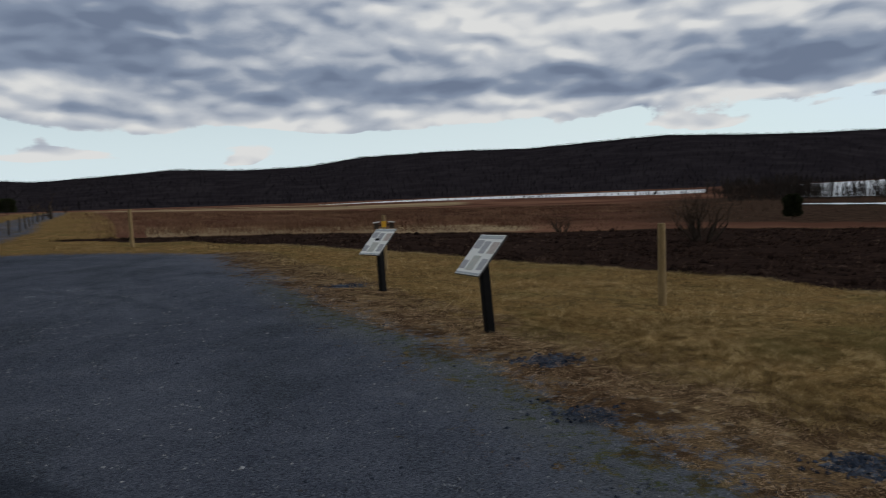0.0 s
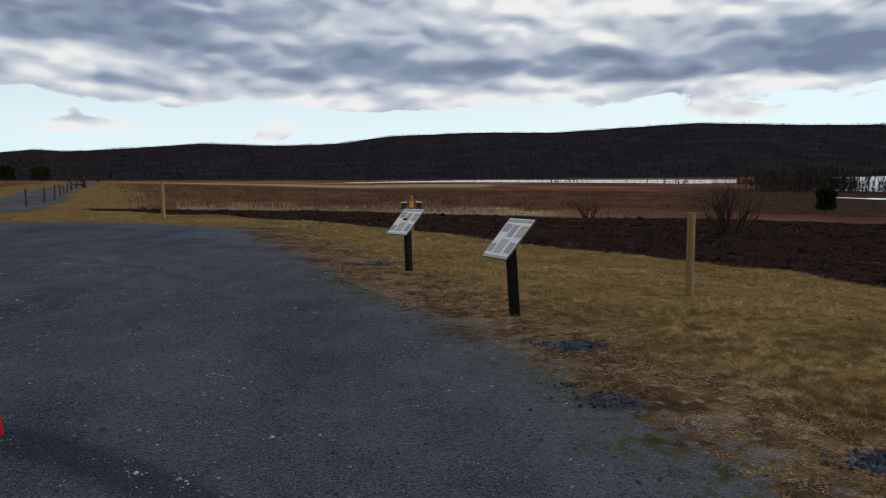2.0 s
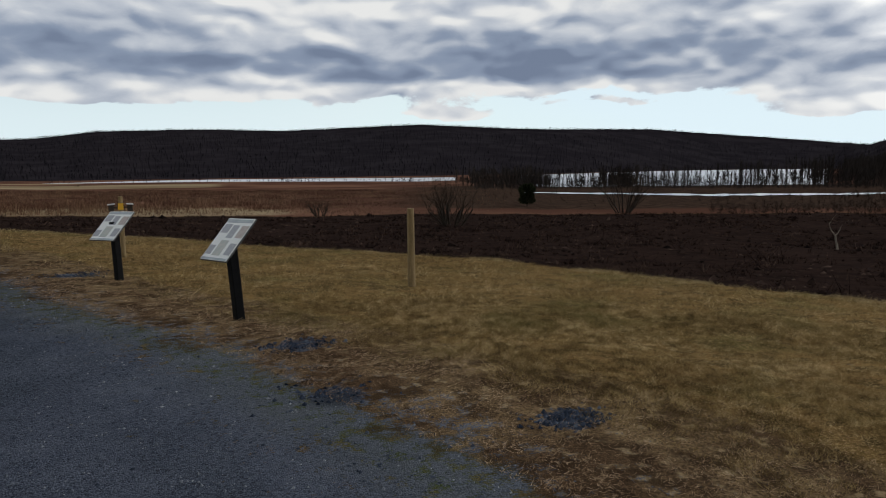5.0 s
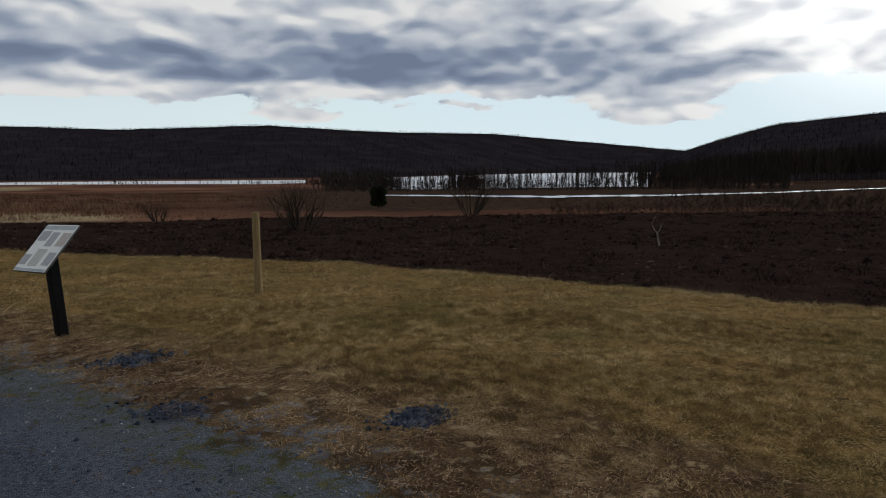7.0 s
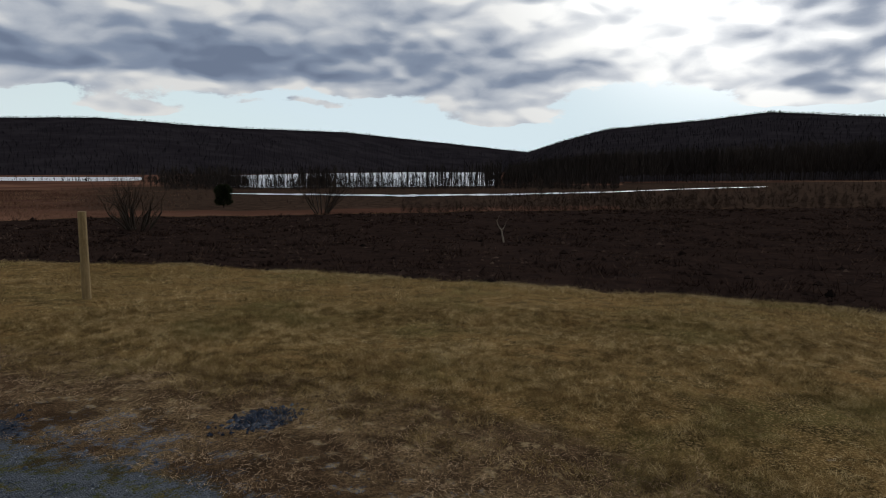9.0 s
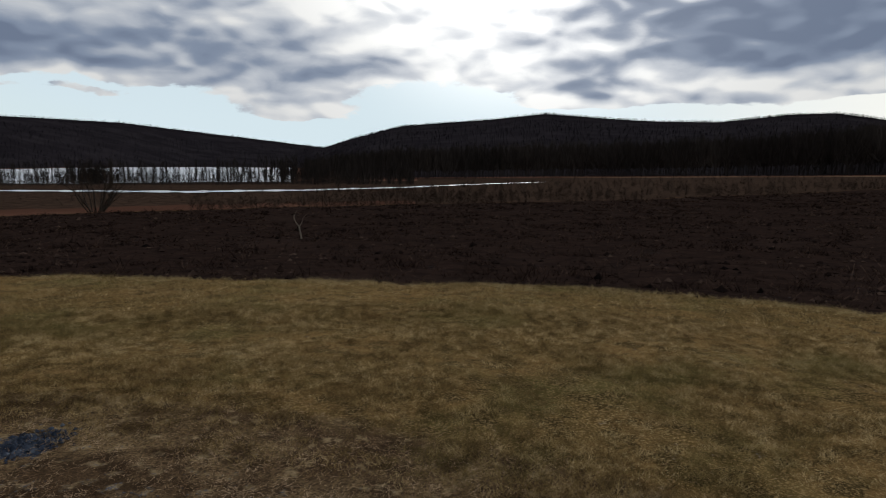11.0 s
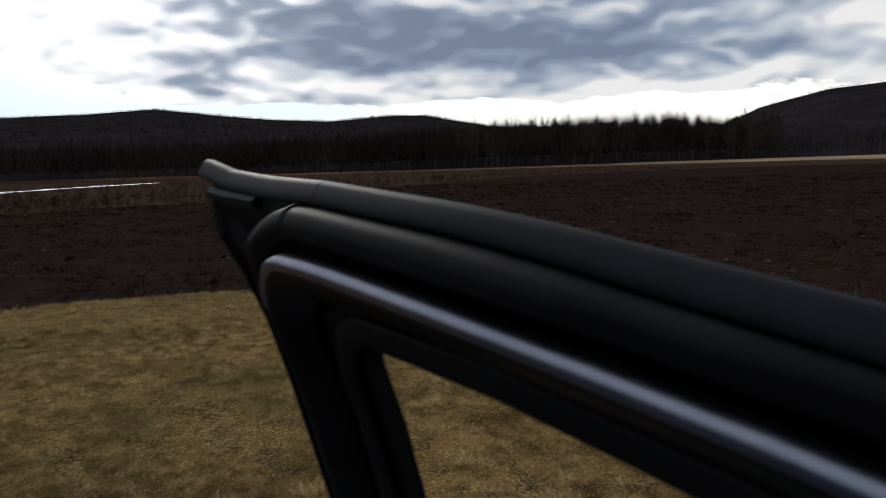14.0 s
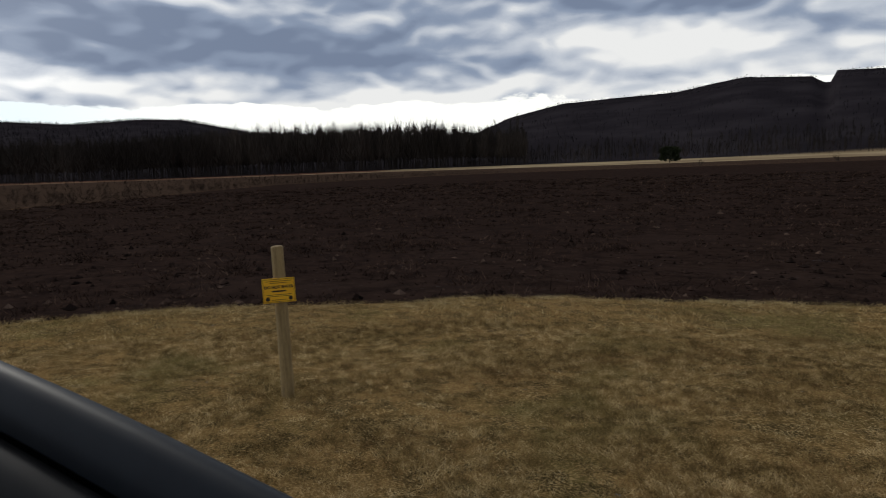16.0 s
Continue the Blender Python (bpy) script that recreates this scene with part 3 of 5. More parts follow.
# ---- interpretive panels ----
def info_panel(x, y, yaw, lean, shift, high, label, pictures):
    """A tilted printed panel on a single square post; the slope faces along -y before the turn."""
    t = thing("information_panel", pose(x, y, gz(x, y) - 0.01, 0, lean, 0), label, "sign", "information panels by the gravel lot")
    bm = bmesh.new()
    box(bm, (0.098, 0.098, 1.16), pose(0, 0, 0.34, 0, 0, yaw), 0.008)
    part("post", bm, POST_BLACK, t)
    tilt = pose(shift, 0, high, 0, 0, yaw) @ pose(0, -0.10, 0, 45, 0, 0)
    bm = bmesh.new()
    box(bm, (0.58, 0.57, 0.018), tilt, 0.004)
    board = part("panel_board", bm, PANEL_BACK, t)
    bm = bmesh.new()
    box(bm, (0.57, 0.56, 0.004), tilt @ pose(0, 0, 0.0115))
    part("printed_face", bm, PANEL_FACE, board, "cream printed face")
    bm = bmesh.new()
    box(bm, (0.25, 0.25, 0.012), tilt @ pose(0, -0.05, -0.016), 0.003)
    part("mounting_plate", bm, POST_BLACK, board)
    for name, mat, cx, cy, w, h in pictures:
        bm = bmesh.new()
        box(bm, (w, h, 0.002), tilt @ pose(cx, cy, 0.0148))
        part(name, bm, mat, board)
    return t


PICS = [("header_band", PANEL_BAND, 0, 0.245, 0.55, 0.045), ("footer_band", PANEL_BAND, 0, -0.262, 0.55, 0.025),
        ("text_block", PANEL_INK, -0.18, 0.14, 0.16, 0.12), ("text_block", PANEL_INK, 0.0, 0.10, 0.13, 0.17), ("picture", PANEL_RED, 0.2, 0.10, 0.15, 0.16),
        ("map", PANEL_MAP, -0.02, -0.12, 0.17, 0.2), ("text_block", PANEL_INK, -0.21, -0.15, 0.13, 0.12), ("text_block", PANEL_INK, 0.2, -0.13, 0.13, 0.15)]
info_panel(0.5, 7.63, -65, -3.5, 0.07, 0.91, "tilted cream information panel on a black post", PICS)
info_panel(-1.05, 11.41, -50, -1.5, 0.06, 0.86, "tilted cream information panel on a black post beside a nest box", PICS)


# ---- pickup truck: local x inboard, y forward, z up; the origin is the ground under the rear end of the bed rail ----
PAINT = plain("dark_green_paint", (0.010, 0.014, 0.014), (0.016, 0.021, 0.021), 3.0, 0.28)
PAINT_BLACK = plain("black_door_paint", (0.005, 0.005, 0.006), (0.008, 0.008, 0.009), 6.0, 0.5, spec=0.06)
GLOSS_BLACK = plain("gloss_black_paint", (0.004, 0.004, 0.005), (0.007, 0.007, 0.008), 6.0, 0.42, spec=0.10)
# bluish metal that carries the sky highlight of the black window frame
FRAME_SHINE = plain("frame_shine", (0.20, 0.215, 0.275), (0.25, 0.265, 0.32), 10.0, 0.36, 1.0)
SATIN = plain("satin_black_paint", (0.008, 0.010, 0.014), (0.012, 0.015, 0.020), 6.0, 0.5, spec=0.10)
PLASTIC = plain("grey_rail_plastic", (0.125, 0.123, 0.125), (0.175, 0.172, 0.175), 12.0, 0.6, bump=0.15, fine=220.0)
PLASTIC_DARK = plain("dark_groove", (0.03, 0.03, 0.03), (0.045, 0.045, 0.045), 12.0, 0.7)
RUBBER = plain("black_rubber", (0.007, 0.007, 0.008), (0.012, 0.012, 0.013), 20.0, 0.5, spec=0.06)
LIP_SHINE = plain("lip_shine", (0.34, 0.34, 0.34), (0.42, 0.42, 0.42), 30.0, 0.35, 0.2)
LENS_RED = plain("red_lens", (0.42, 0.006, 0.008), (0.55, 0.012, 0.012), 20.0, 0.12)
LENS_CLEAR = plain("frosted_lens", (0.62, 0.42, 0.42), (0.70, 0.52, 0.52), 30.0, 0.2)
STEEL = plain("worn_steel", (0.20, 0.20, 0.20), (0.30, 0.30, 0.30), 20.0, 0.4, 0.8)
CLOTH = plain("grey_cloth", (0.06, 0.06, 0.065), (0.09, 0.09, 0.095), 30.0, 0.95)


def glass_material():
    m, g, b = material("window_glass", 0.02)
    b.inputs["Base Color"].default_value = (0.85, 0.9, 0.88, 1)
    b.inputs["Transmission Weight"].default_value = 1.0
    b.inputs["IOR"].default_value = 1.05
    return m


GLASS = glass_material()
FWD, OUT = Vector((0.581, -0.814, 0)), Vector((0.814, 0.581, 0))
TRUCK_AT = Matrix(((-OUT.x, FWD.x, 0, -1.91), (-OUT.y, FWD.y, 0, 2.33), (0, 0, 1, 0.0), (0, 0, 0, 1)))


def sweep(bm, path, section, close=False):
    """A section of (across, out) points carried along a path of points in the plane of the door (local x, z); out is along -y."""
    rings = []
    n = len(path)
    for i, p in enumerate(path):
        a, b = Vector(path[max(i - 1, 0)]), Vector(path[min(i + 1, n - 1)])
        t = (b - a).normalized()
        nrm = Vector((-t.y, t.x))
        rings.append([bm.verts.new((p[0] + nrm.x * u, -v, p[1] + nrm.y * u)) for u, v in section])
    k = len(section)
    for r0, r1 in zip(rings, rings[1:]):
        for q in range(k):
            bm.faces.new((r0[q], r0[(q + 1) % k], r1[(q + 1) % k], r1[q]))
    bmesh.ops.recalc_face_normals(bm, faces=bm.faces[:])
    # end faces stand apart, so that the sides shade evenly
    for ring in (rings[0][::-1], rings[-1]):
        bm.faces.new([bm.verts.new(v.co) for v in ring])
    return bm


def arc(c, r, a0, a1, n):
    return [(c[0] + r * math.cos(radians(a0 + (a1 - a0) * k / n)), c[1] + r * math.sin(radians(a0 + (a1 - a0) * k / n))) for k in range(n + 1)]


def bead(w, h, n=8):
    """A rounded section, w across and h proud."""
    return [(w / 2 * math.cos(math.pi * k / n), h * math.sin(math.pi * k / n)) for k in range(n + 1)]


def bed_side(name, flip):
    """One outer bed wall: bulged, with a wheel arch."""
    bm = bmesh.new()
    ys = np.linspace(-0.20, 1.74, 60)
    prof = [(0.0, 1.075), (-0.012, 1.05), (-0.04, 0.96), (-0.065, 0.85), (-0.08, 0.72), (-0.085, 0.6), (-0.075, 0.5), (-0.06, 0.42)]
    rows = []
    for y in ys:
        arch = math.sqrt(max(0.0, 0.40 ** 2 - (y - 0.62) ** 2)) + 0.34 if abs(y - 0.62) < 0.40 else 0.0
        taper = 0.03 * max(0.0, (-0.10 - y) / 0.1) ** 2
        ring = [bm.verts.new((x + taper, y, max(z, arch) if z < 0.9 else z)) for x, z in prof]
        ring += [bm.verts.new((0.05, y, max(0.44, arch))), bm.verts.new((0.05, y, 1.075))]
        rows.append(ring)
    for a, b in zip(rows, rows[1:]):
        for k in range(len(a)):
            j = (k + 1) % len(a)
            bm.faces.new((a[k], a[j], b[j], b[k]))
    bm.faces.new(rows[0])
    bm.faces.new(rows[-1][::-1])
    bmesh.ops.recalc_face_normals(bm, faces=bm.faces[:])
    if flip:
        bmesh.ops.transform(bm, matrix=pose(1.64, 0, 0) @ Matrix.Diagonal((-1, 1, 1, 1)), verts=bm.verts[:])
        bmesh.ops.reverse_faces(bm, faces=bm.faces[:])
    return bm


def wheel(t, x, y, side_sign):
    bm = bmesh.new()
    bmesh.ops.create_cone(bm, cap_ends=True, segments=40, radius1=0.34, radius2=0.34, depth=0.22, matrix=pose(x, y, 0.34, 0, 90, 0))
    bmesh.ops.bevel(bm, geom=[e for e in bm.edges if len(e.link_faces) == 2 and any(len(f.verts) > 10 for f in e.link_faces)], offset=0.05, segments=3, affect="EDGES")
    w = part("wheel", bm, RUBBER, t, smooth_it=False)
    bm = bmesh.new()
    bmesh.ops.create_cone(bm, cap_ends=True, segments=32, radius1=0.20, radius2=0.17, depth=0.03, matrix=pose(x + side_sign * 0.105, y, 0.34, 0, 90, 0))
    part("rim", bm, STEEL, w)


def truck():
    t = thing("pickup_truck", TRUCK_AT, "dark green pickup truck with grey bed rails parked on gravel", "truck")
    for flip in (False, True):
        part("bed_side", bed_side("bed_side", flip), PAINT, t, smooth_it=False)
        x0 = 0.084 if not flip else 1.64 - 0.084
        s = 1 if not flip else -1
        bm = bmesh.new()
        box(bm, (0.150, 1.98, 0.034), pose(x0, 0.76, 1.096), 0.012, 3)
        cap = part("rail_cap", bm, PLASTIC, t, "grey ribbed plastic rail cap")
        for off in (0.022, 0.036, 0.05):
            bm = bmesh.new()
            box(bm, (0.0028, 1.68, 0.003), pose(x0 + s * (off - 0.036), 0.80, 1.1135))
            part("groove", bm, PLASTIC_DARK, cap)
        bm = bmesh.new()
        box(bm, (0.062, 0.058, 0.006), pose(x0 + s * 0.02, -0.16, 1.1145), 0.002)
        part("pocket_lid", bm, PLASTIC_DARK, cap)
        bm = bmesh.new()
        box(bm, (0.054, 0.050, 0.006), pose(x0 + s * 0.02, -0.16, 1.1155), 0.002)
        part("lid_face", bm, PLASTIC, cap)
        # highlight along the cap's outer lip, added as a paler strip
        bm = bmesh.new()
        box(bm, (0.007, 1.97, 0.009), pose(x0 - s * 0.0755, 0.76, 1.083), 0.003)
        part("edge_shine", bm, LIP_SHINE, cap, "pale strip standing in for the highlight on the cap's lip")
        # tail lamp at the rear corner
        lx = -0.036 if not flip else 1.64 + 0.036
        bm = bmesh.new()
        box(bm, (0.07, 0.06, 0.34), pose(lx - s * 0.016, -0.175, 0.735, 0, s * 3.5, 0), 0.012, 3)
        lamp = part("tail_lamp", bm, LENS_RED, t, "tall red tail lamp lens")
        for z0, hgt, mat in ((0.88, 0.055, LENS_CLEAR), (0.74, 0.022, LENS_CLEAR)):
            bm = bmesh.new()
            box(bm, (0.074, 0.064, hgt), pose(lx - s * 0.016 - s * (0.735 - z0) * 0.061, -0.175, z0, 0, s * 3.5, 0), 0.010, 2)
            part("lens_band", bm, mat, lamp)
    bm = bmesh.new()
    box(bm, (1.50, 0.05, 0.46), pose(0.82, -0.19, 0.83), 0.012)
    gate = part("tailgate", bm, PAINT, t)
    bm = bmesh.new()
    box(bm, (1.49, 0.035, 0.014), pose(0.82, -0.205, 1.085), 0.005)
    part("gate_cap", bm, PLASTIC, gate)
    for x in (0.10, 1.54):
        bm = bmesh.new()
        box(bm, (0.03, 1.9, 0.50), pose(x, 0.76, 0.83))
        part("bed_wall", bm, RUBBER, t, "black bed liner wall")
    bm = bmesh.new()
    box(bm, (1.46, 1.92, 0.04), pose(0.82, 0.78, 0.60))
    part("bed_floor", bm, RUBBER, t, "black bed liner floor")
    bm = bmesh.new()
    box(bm, (1.62, 0.14, 0.16), pose(0.82, -0.30, 0.50), 0.03)
    part("bumper", bm, STEEL, t)
    # cab, with the near doorway open
    bm = bmesh.new()
    box(bm, (1.50, 0.06, 0.62), pose(0.82, 1.80, 0.80), 0.01)
    for x in (0.14, 1.50):
        box(bm, (0.12, 0.06, 0.52), pose(x, 1.80, 1.35), 0.01)
    part("cab_back", bm, PAINT, t)
    bm = bmesh.new()
    box(bm, (1.24, 0.012, 0.46), pose(0.82, 1.80, 1.34))
    part("rear_window", bm, GLASS, t)
    bm = bmesh.new()
    box(bm, (1.38, 1.62, 0.05), pose(0.84, 2.56, 1.635), 0.02, 3)
    part("roof", bm, PAINT, t)
    bm = bmesh.new()
    box(bm, (0.06, 0.62, 0.72), pose(0.04, 2.12, 0.75), 0.015)
    box(bm, (0.06, 0.12, 0.56), pose(0.10, 1.86, 1.35), 0.01)
    box(bm, (0.06, 0.10, 0.56), pose(0.10, 2.38, 1.35), 0.01)
    part("quarter_panel", bm, PAINT, t)
    bm = bmesh.new()
    box(bm, (0.012, 0.42, 0.46), pose(0.09, 2.12, 1.34))
    part("quarter_window", bm, GLASS, t)
    bm = bmesh.new()
    box(bm, (0.06, 1.80, 0.72), pose(1.60, 2.68, 0.75), 0.015)
    for y in (1.86, 2.40, 3.50):
        box(bm, (0.06, 0.09, 0.56), pose(1.54, y, 1.35), 0.01)
    part("far_side", bm, PAINT, t)
    bm = bmesh.new()
    box(bm, (1.50, 1.80, 0.06), pose(0.82, 2.68, 0.42), 0.01)
    part("cab_floor", bm, RUBBER, t)
    bm = bmesh.new()
    box(bm, (1.36, 0.52, 0.20), pose(0.84, 2.55, 0.80), 0.05, 3)
    box(bm, (1.36, 0.16, 0.58), pose(0.84, 2.28, 1.10, 12, 0, 0), 0.05, 3)
    part("bench_seat", bm, CLOTH, t)
    bm = bmesh.new()
    box(bm, (1.44, 0.35, 0.30), pose(0.82, 3.66, 0.95), 0.06, 3)
    part("dashboard", bm, RUBBER, t)
    bm = bmesh.new()
    box(bm, (1.30, 0.012, 0.62), pose(0.84, 3.62, 1.36, 32, 0, 0))
    part("windshield", bm, GLASS, t)
    bm = bmesh.new()
    box(bm, (1.64, 1.20, 0.42), pose(0.82, 4.24, 0.84), 0.09, 4)
    part("hood", bm, PAINT, t)
    for x in (0.02, 1.62):
        bm = bmesh.new()
        box(bm, (0.10, 1.24, 0.40), pose(x, 4.24, 0.70), 0.04, 3)
        part("fender", bm, PAINT, t)
    bm = bmesh.new()
    box(bm, (1.64, 0.14, 0.18), pose(0.82, 4.92, 0.52), 0.04, 3)
    part("front_bumper", bm, STEEL, t)
    for x, y in ((0.08, 0.62), (1.56, 0.62), (0.08, 4.2), (1.56, 4.2)):
        wheel(t, x, y, -1 if x < 1 else 1)
    door(t)
    return t


DOOR_Y = 3.618


def z_top(x):
    return float(np.interp(-x, [-0.2, 0.0, 0.126, 0.18, 0.24, 0.28, 0.32, 0.45, 0.53, 0.60, 0.665], [1.54, 1.577, 1.598, 1.6045, 1.6122, 1.6165, 1.6202, 1.6288, 1.631, 1.6355, 1.646]))


def door(t):
    """The open front door seen from its inner side; path points are (local x, z) in the door's plane, proud is towards the rear."""
    d_at = pose(0, DOOR_Y, 0)

    # the window frame slopes: its head leans inwards
    def lean(bm):
        for v in bm.verts:
            v.co.y += float(np.interp(v.co.z, [0.5, 1.2, 1.44, 1.50, 1.56, 1.58, 1.65], [0.20, 0.13, 0.062, 0.040, 0.012, 0.0, 0.0]))
        return bm

    outer = [(-0.652, 1.638), (-0.640, 1.617), (-0.630, 1.605), (-0.622, 1.58), (-0.618, 1.545), (-0.623, 1.50), (-0.627, 1.44), (-0.624, 1.34), (-0.620, 1.23), (-0.62, 1.1), (-0.62, 0.50), (0.40, 0.50), (0.40, 1.22), (0.20, 1.42), (0.05, 1.545), (-0.126, 1.585), (-0.28, 1.605)]
    opening = [(-0.464, 1.44), (-0.464, 1.490), (-0.460, 1.504), (-0.448, 1.513), (-0.430, 1.5165), (-0.36, 1.5155), (-0.31, 1.5115), (-0.22, 1.502), (-0.10, 1.487), (0.05, 1.45), (0.20, 1.30), (0.24, 1.20), (-0.464, 1.20), (-0.464, 1.32)]
    bm = bmesh.new()
    for y in (0.006, 0.020):
        vo = [bm.verts.new((x, y, z)) for x, z in outer]
        vi = [bm.verts.new((x, y, z)) for x, z in opening]
        eo = [bm.edges.new((a, b)) for a, b in zip(vo, vo[1:] + vo[:1])]
        ei = [bm.edges.new((a, b)) for a, b in zip(vi, vi[1:] + vi[:1])]
        bmesh.ops.triangle_fill(bm, use_beauty=True, edges=eo + ei)
    bm.verts.ensure_lookup_table()
    n, k = len(outer), len(opening)
    for base, c in ((0, n), (n, k)):
        for i in range(c):
            a, b = bm.verts[base + i], bm.verts[base + (i + 1) % c]
            a2, b2 = bm.verts[n + k + base + i], bm.verts[n + k + base + (i + 1) % c]
            bm.faces.new((a, b, b2, a2))
    bmesh.ops.recalc_face_normals(bm, faces=bm.faces[:])
    body = part("front_door", lean(bm), PAINT_BLACK, t, "open black front door with lowered window", at=d_at)
    # outer weather rail along the header, in two lengths with a joint
    rail = [(-0.003, -0.016), (-0.0008, -0.013), (0.000, -0.010), (-0.0008, -0.0075), (-0.003, -0.005), (-0.0085, -0.0022), (-0.014, 0.000), (-0.0162, -0.0015), (-0.0168, -0.005), (-0.0168, -0.016)]
    for x0, x1 in ((-0.660, -0.452), (-0.4508, 0.10)):
        bm = bmesh.new()
        path = [(x, z_top(x)) for x in np.linspace(x0, x1, 40)]
        part("roof_rail_seal", sweep(bm, path, rail), SATIN, body, "satin black rail along the door header", smooth_it=True)
    # folded lip under the rail's end
    bm = bmesh.new()
    lip = [(0.004, -0.014), (0.004, -0.002), (0.0, 0.001), (-0.006, -0.002), (-0.006, -0.014)]
    part("corner_lip", sweep(bm, [(-0.642, 1.617), (-0.60, 1.614), (-0.545, 1.612)], lip), SATIN, body)
    bm = bmesh.new()
    part("edge_flange", lean(sweep(bm, [(-0.616, 1.23), (-0.620, 1.34), (-0.623, 1.44), (-0.619, 1.50), (-0.614, 1.545), (-0.618, 1.58), (-0.632, 1.61)], [(0.005, -0.02), (0.005, -0.004), (0.0, 0.0), (-0.004, -0.006), (-0.004, -0.02)])), PAINT_BLACK, body)
    # broad rounded weatherstrip, round the corner and down the upright
    path = [(-0.567, 1.22), (-0.570, 1.34), (-0.572, 1.44), (-0.5695, 1.485)] + arc((-0.468, 1.500), 0.0995, 172, 95, 16) + [(x, z_top(x) - 0.0295) for x in (-0.45, -0.38, -0.32, -0.28, -0.24, -0.18, -0.126, 0.0)]
    bm = bmesh.new()
    part("weatherstrip", lean(sweep(bm, path, bead(0.025, 0.013, 12))), RUBBER, body, smooth_it=True)
    bm = bmesh.new()
    part("strip_joint", sweep(bm, [(-0.4745, z_top(-0.4745) - 0.0295), (-0.473, z_top(-0.473) - 0.0295)], bead(0.0262, 0.0136, 12)), SATIN, body)
    # painted window frame with a glossy ridge
    head = [(-0.44, 1.5665), (-0.41, 1.5650), (-0.38, 1.5628), (-0.31, 1.557), (-0.22, 1.549), (-0.15, 1.5415), (0.0, 1.519)]
    path = [(-0.535, 1.22), (-0.537, 1.34), (-0.539, 1.44), (-0.539, 1.485)] + arc((-0.4647, 1.4923), 0.075, 172, 95, 16) + head
    bm = bmesh.new()
    ridge = [(0.0125, -0.004), (0.0125, 0.006), (0.0118, 0.014), (0.0090, 0.0205), (0.0045, 0.0235), (-0.001, 0.0220), (-0.008, 0.0160), (-0.016, 0.009), (-0.022, 0.003), (-0.026, -0.004)]
    part("window_frame", lean(sweep(bm, path, ridge)), GLOSS_BLACK, body, "glossy black window frame", smooth_it=True)
    # added strip on the crest: the painted frame's highlight as brighter metal
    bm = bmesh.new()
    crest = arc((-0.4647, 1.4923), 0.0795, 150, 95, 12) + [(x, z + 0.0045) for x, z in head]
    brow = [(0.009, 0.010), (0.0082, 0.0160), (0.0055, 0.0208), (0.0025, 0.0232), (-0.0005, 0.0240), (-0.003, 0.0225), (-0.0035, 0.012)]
    part("shine_strip", lean(sweep(bm, crest, brow)), FRAME_SHINE, body, "added bright strip standing in for the frame's highlight", smooth_it=True)
    # inner run channel
    path = [(-0.485, 1.22), (-0.487, 1.34), (-0.488, 1.44), (-0.4878, 1.46)] + arc((-0.4281, 1.467), 0.060, 170, 95, 12) + [(-0.38, 1.5255), (-0.31, 1.523), (-0.22, 1.5135), (-0.10, 1.499), (0.0, 1.483)]
    bm = bmesh.new()
    part("run_channel", lean(sweep(bm, path, bead(0.024, 0.006))), RUBBER, body, smooth_it=True)
    # trim panel below the window, with pull handle
    bm = bmesh.new()
    box(bm, (0.80, 0.05, 0.60), pose(-0.1, 0.12, 0.86), 0.02, 3)
    trim = part("door_trim", bm, CLOTH, body)
    bm = bmesh.new()
    box(bm, (0.34, 0.05, 0.04), pose(-0.1, 0.075, 0.98), 0.015, 3)
    part("armrest", bm, RUBBER, trim)


truck()


# ---- vegetation ----
rng = np.random.RandomState(11)


def tube(out_v, out_f, pts, radii, seg=5):
    """Adds a tapered tube along points to the lists."""
    base = len(out_v)
    for i, (p, r) in enumerate(zip(pts, radii)):
        a, b = pts[max(i - 1, 0)], pts[min(i + 1, len(pts) - 1)]
        w = np.array(b) - np.array(a)
        w = w / (np.linalg.norm(w) + 1e-9)
        u = np.cross(w, (0.3, 0.9, 0.1))
        u = u / (np.linalg.norm(u) + 1e-9)
        v = np.cross(w, u)
        for k in range(seg):
            c, s = math.cos(6.2832 * k / seg), math.sin(6.2832 * k / seg)
            out_v.append(tuple(np.array(p) + r * (u * c + v * s)))
    for i in range(len(pts) - 1):
        for k in range(seg):
            j = (k + 1) % seg
            out_f.append((base + i * seg + k, base + i * seg + j, base + (i + 1) * seg + j, base + (i + 1) * seg + k))


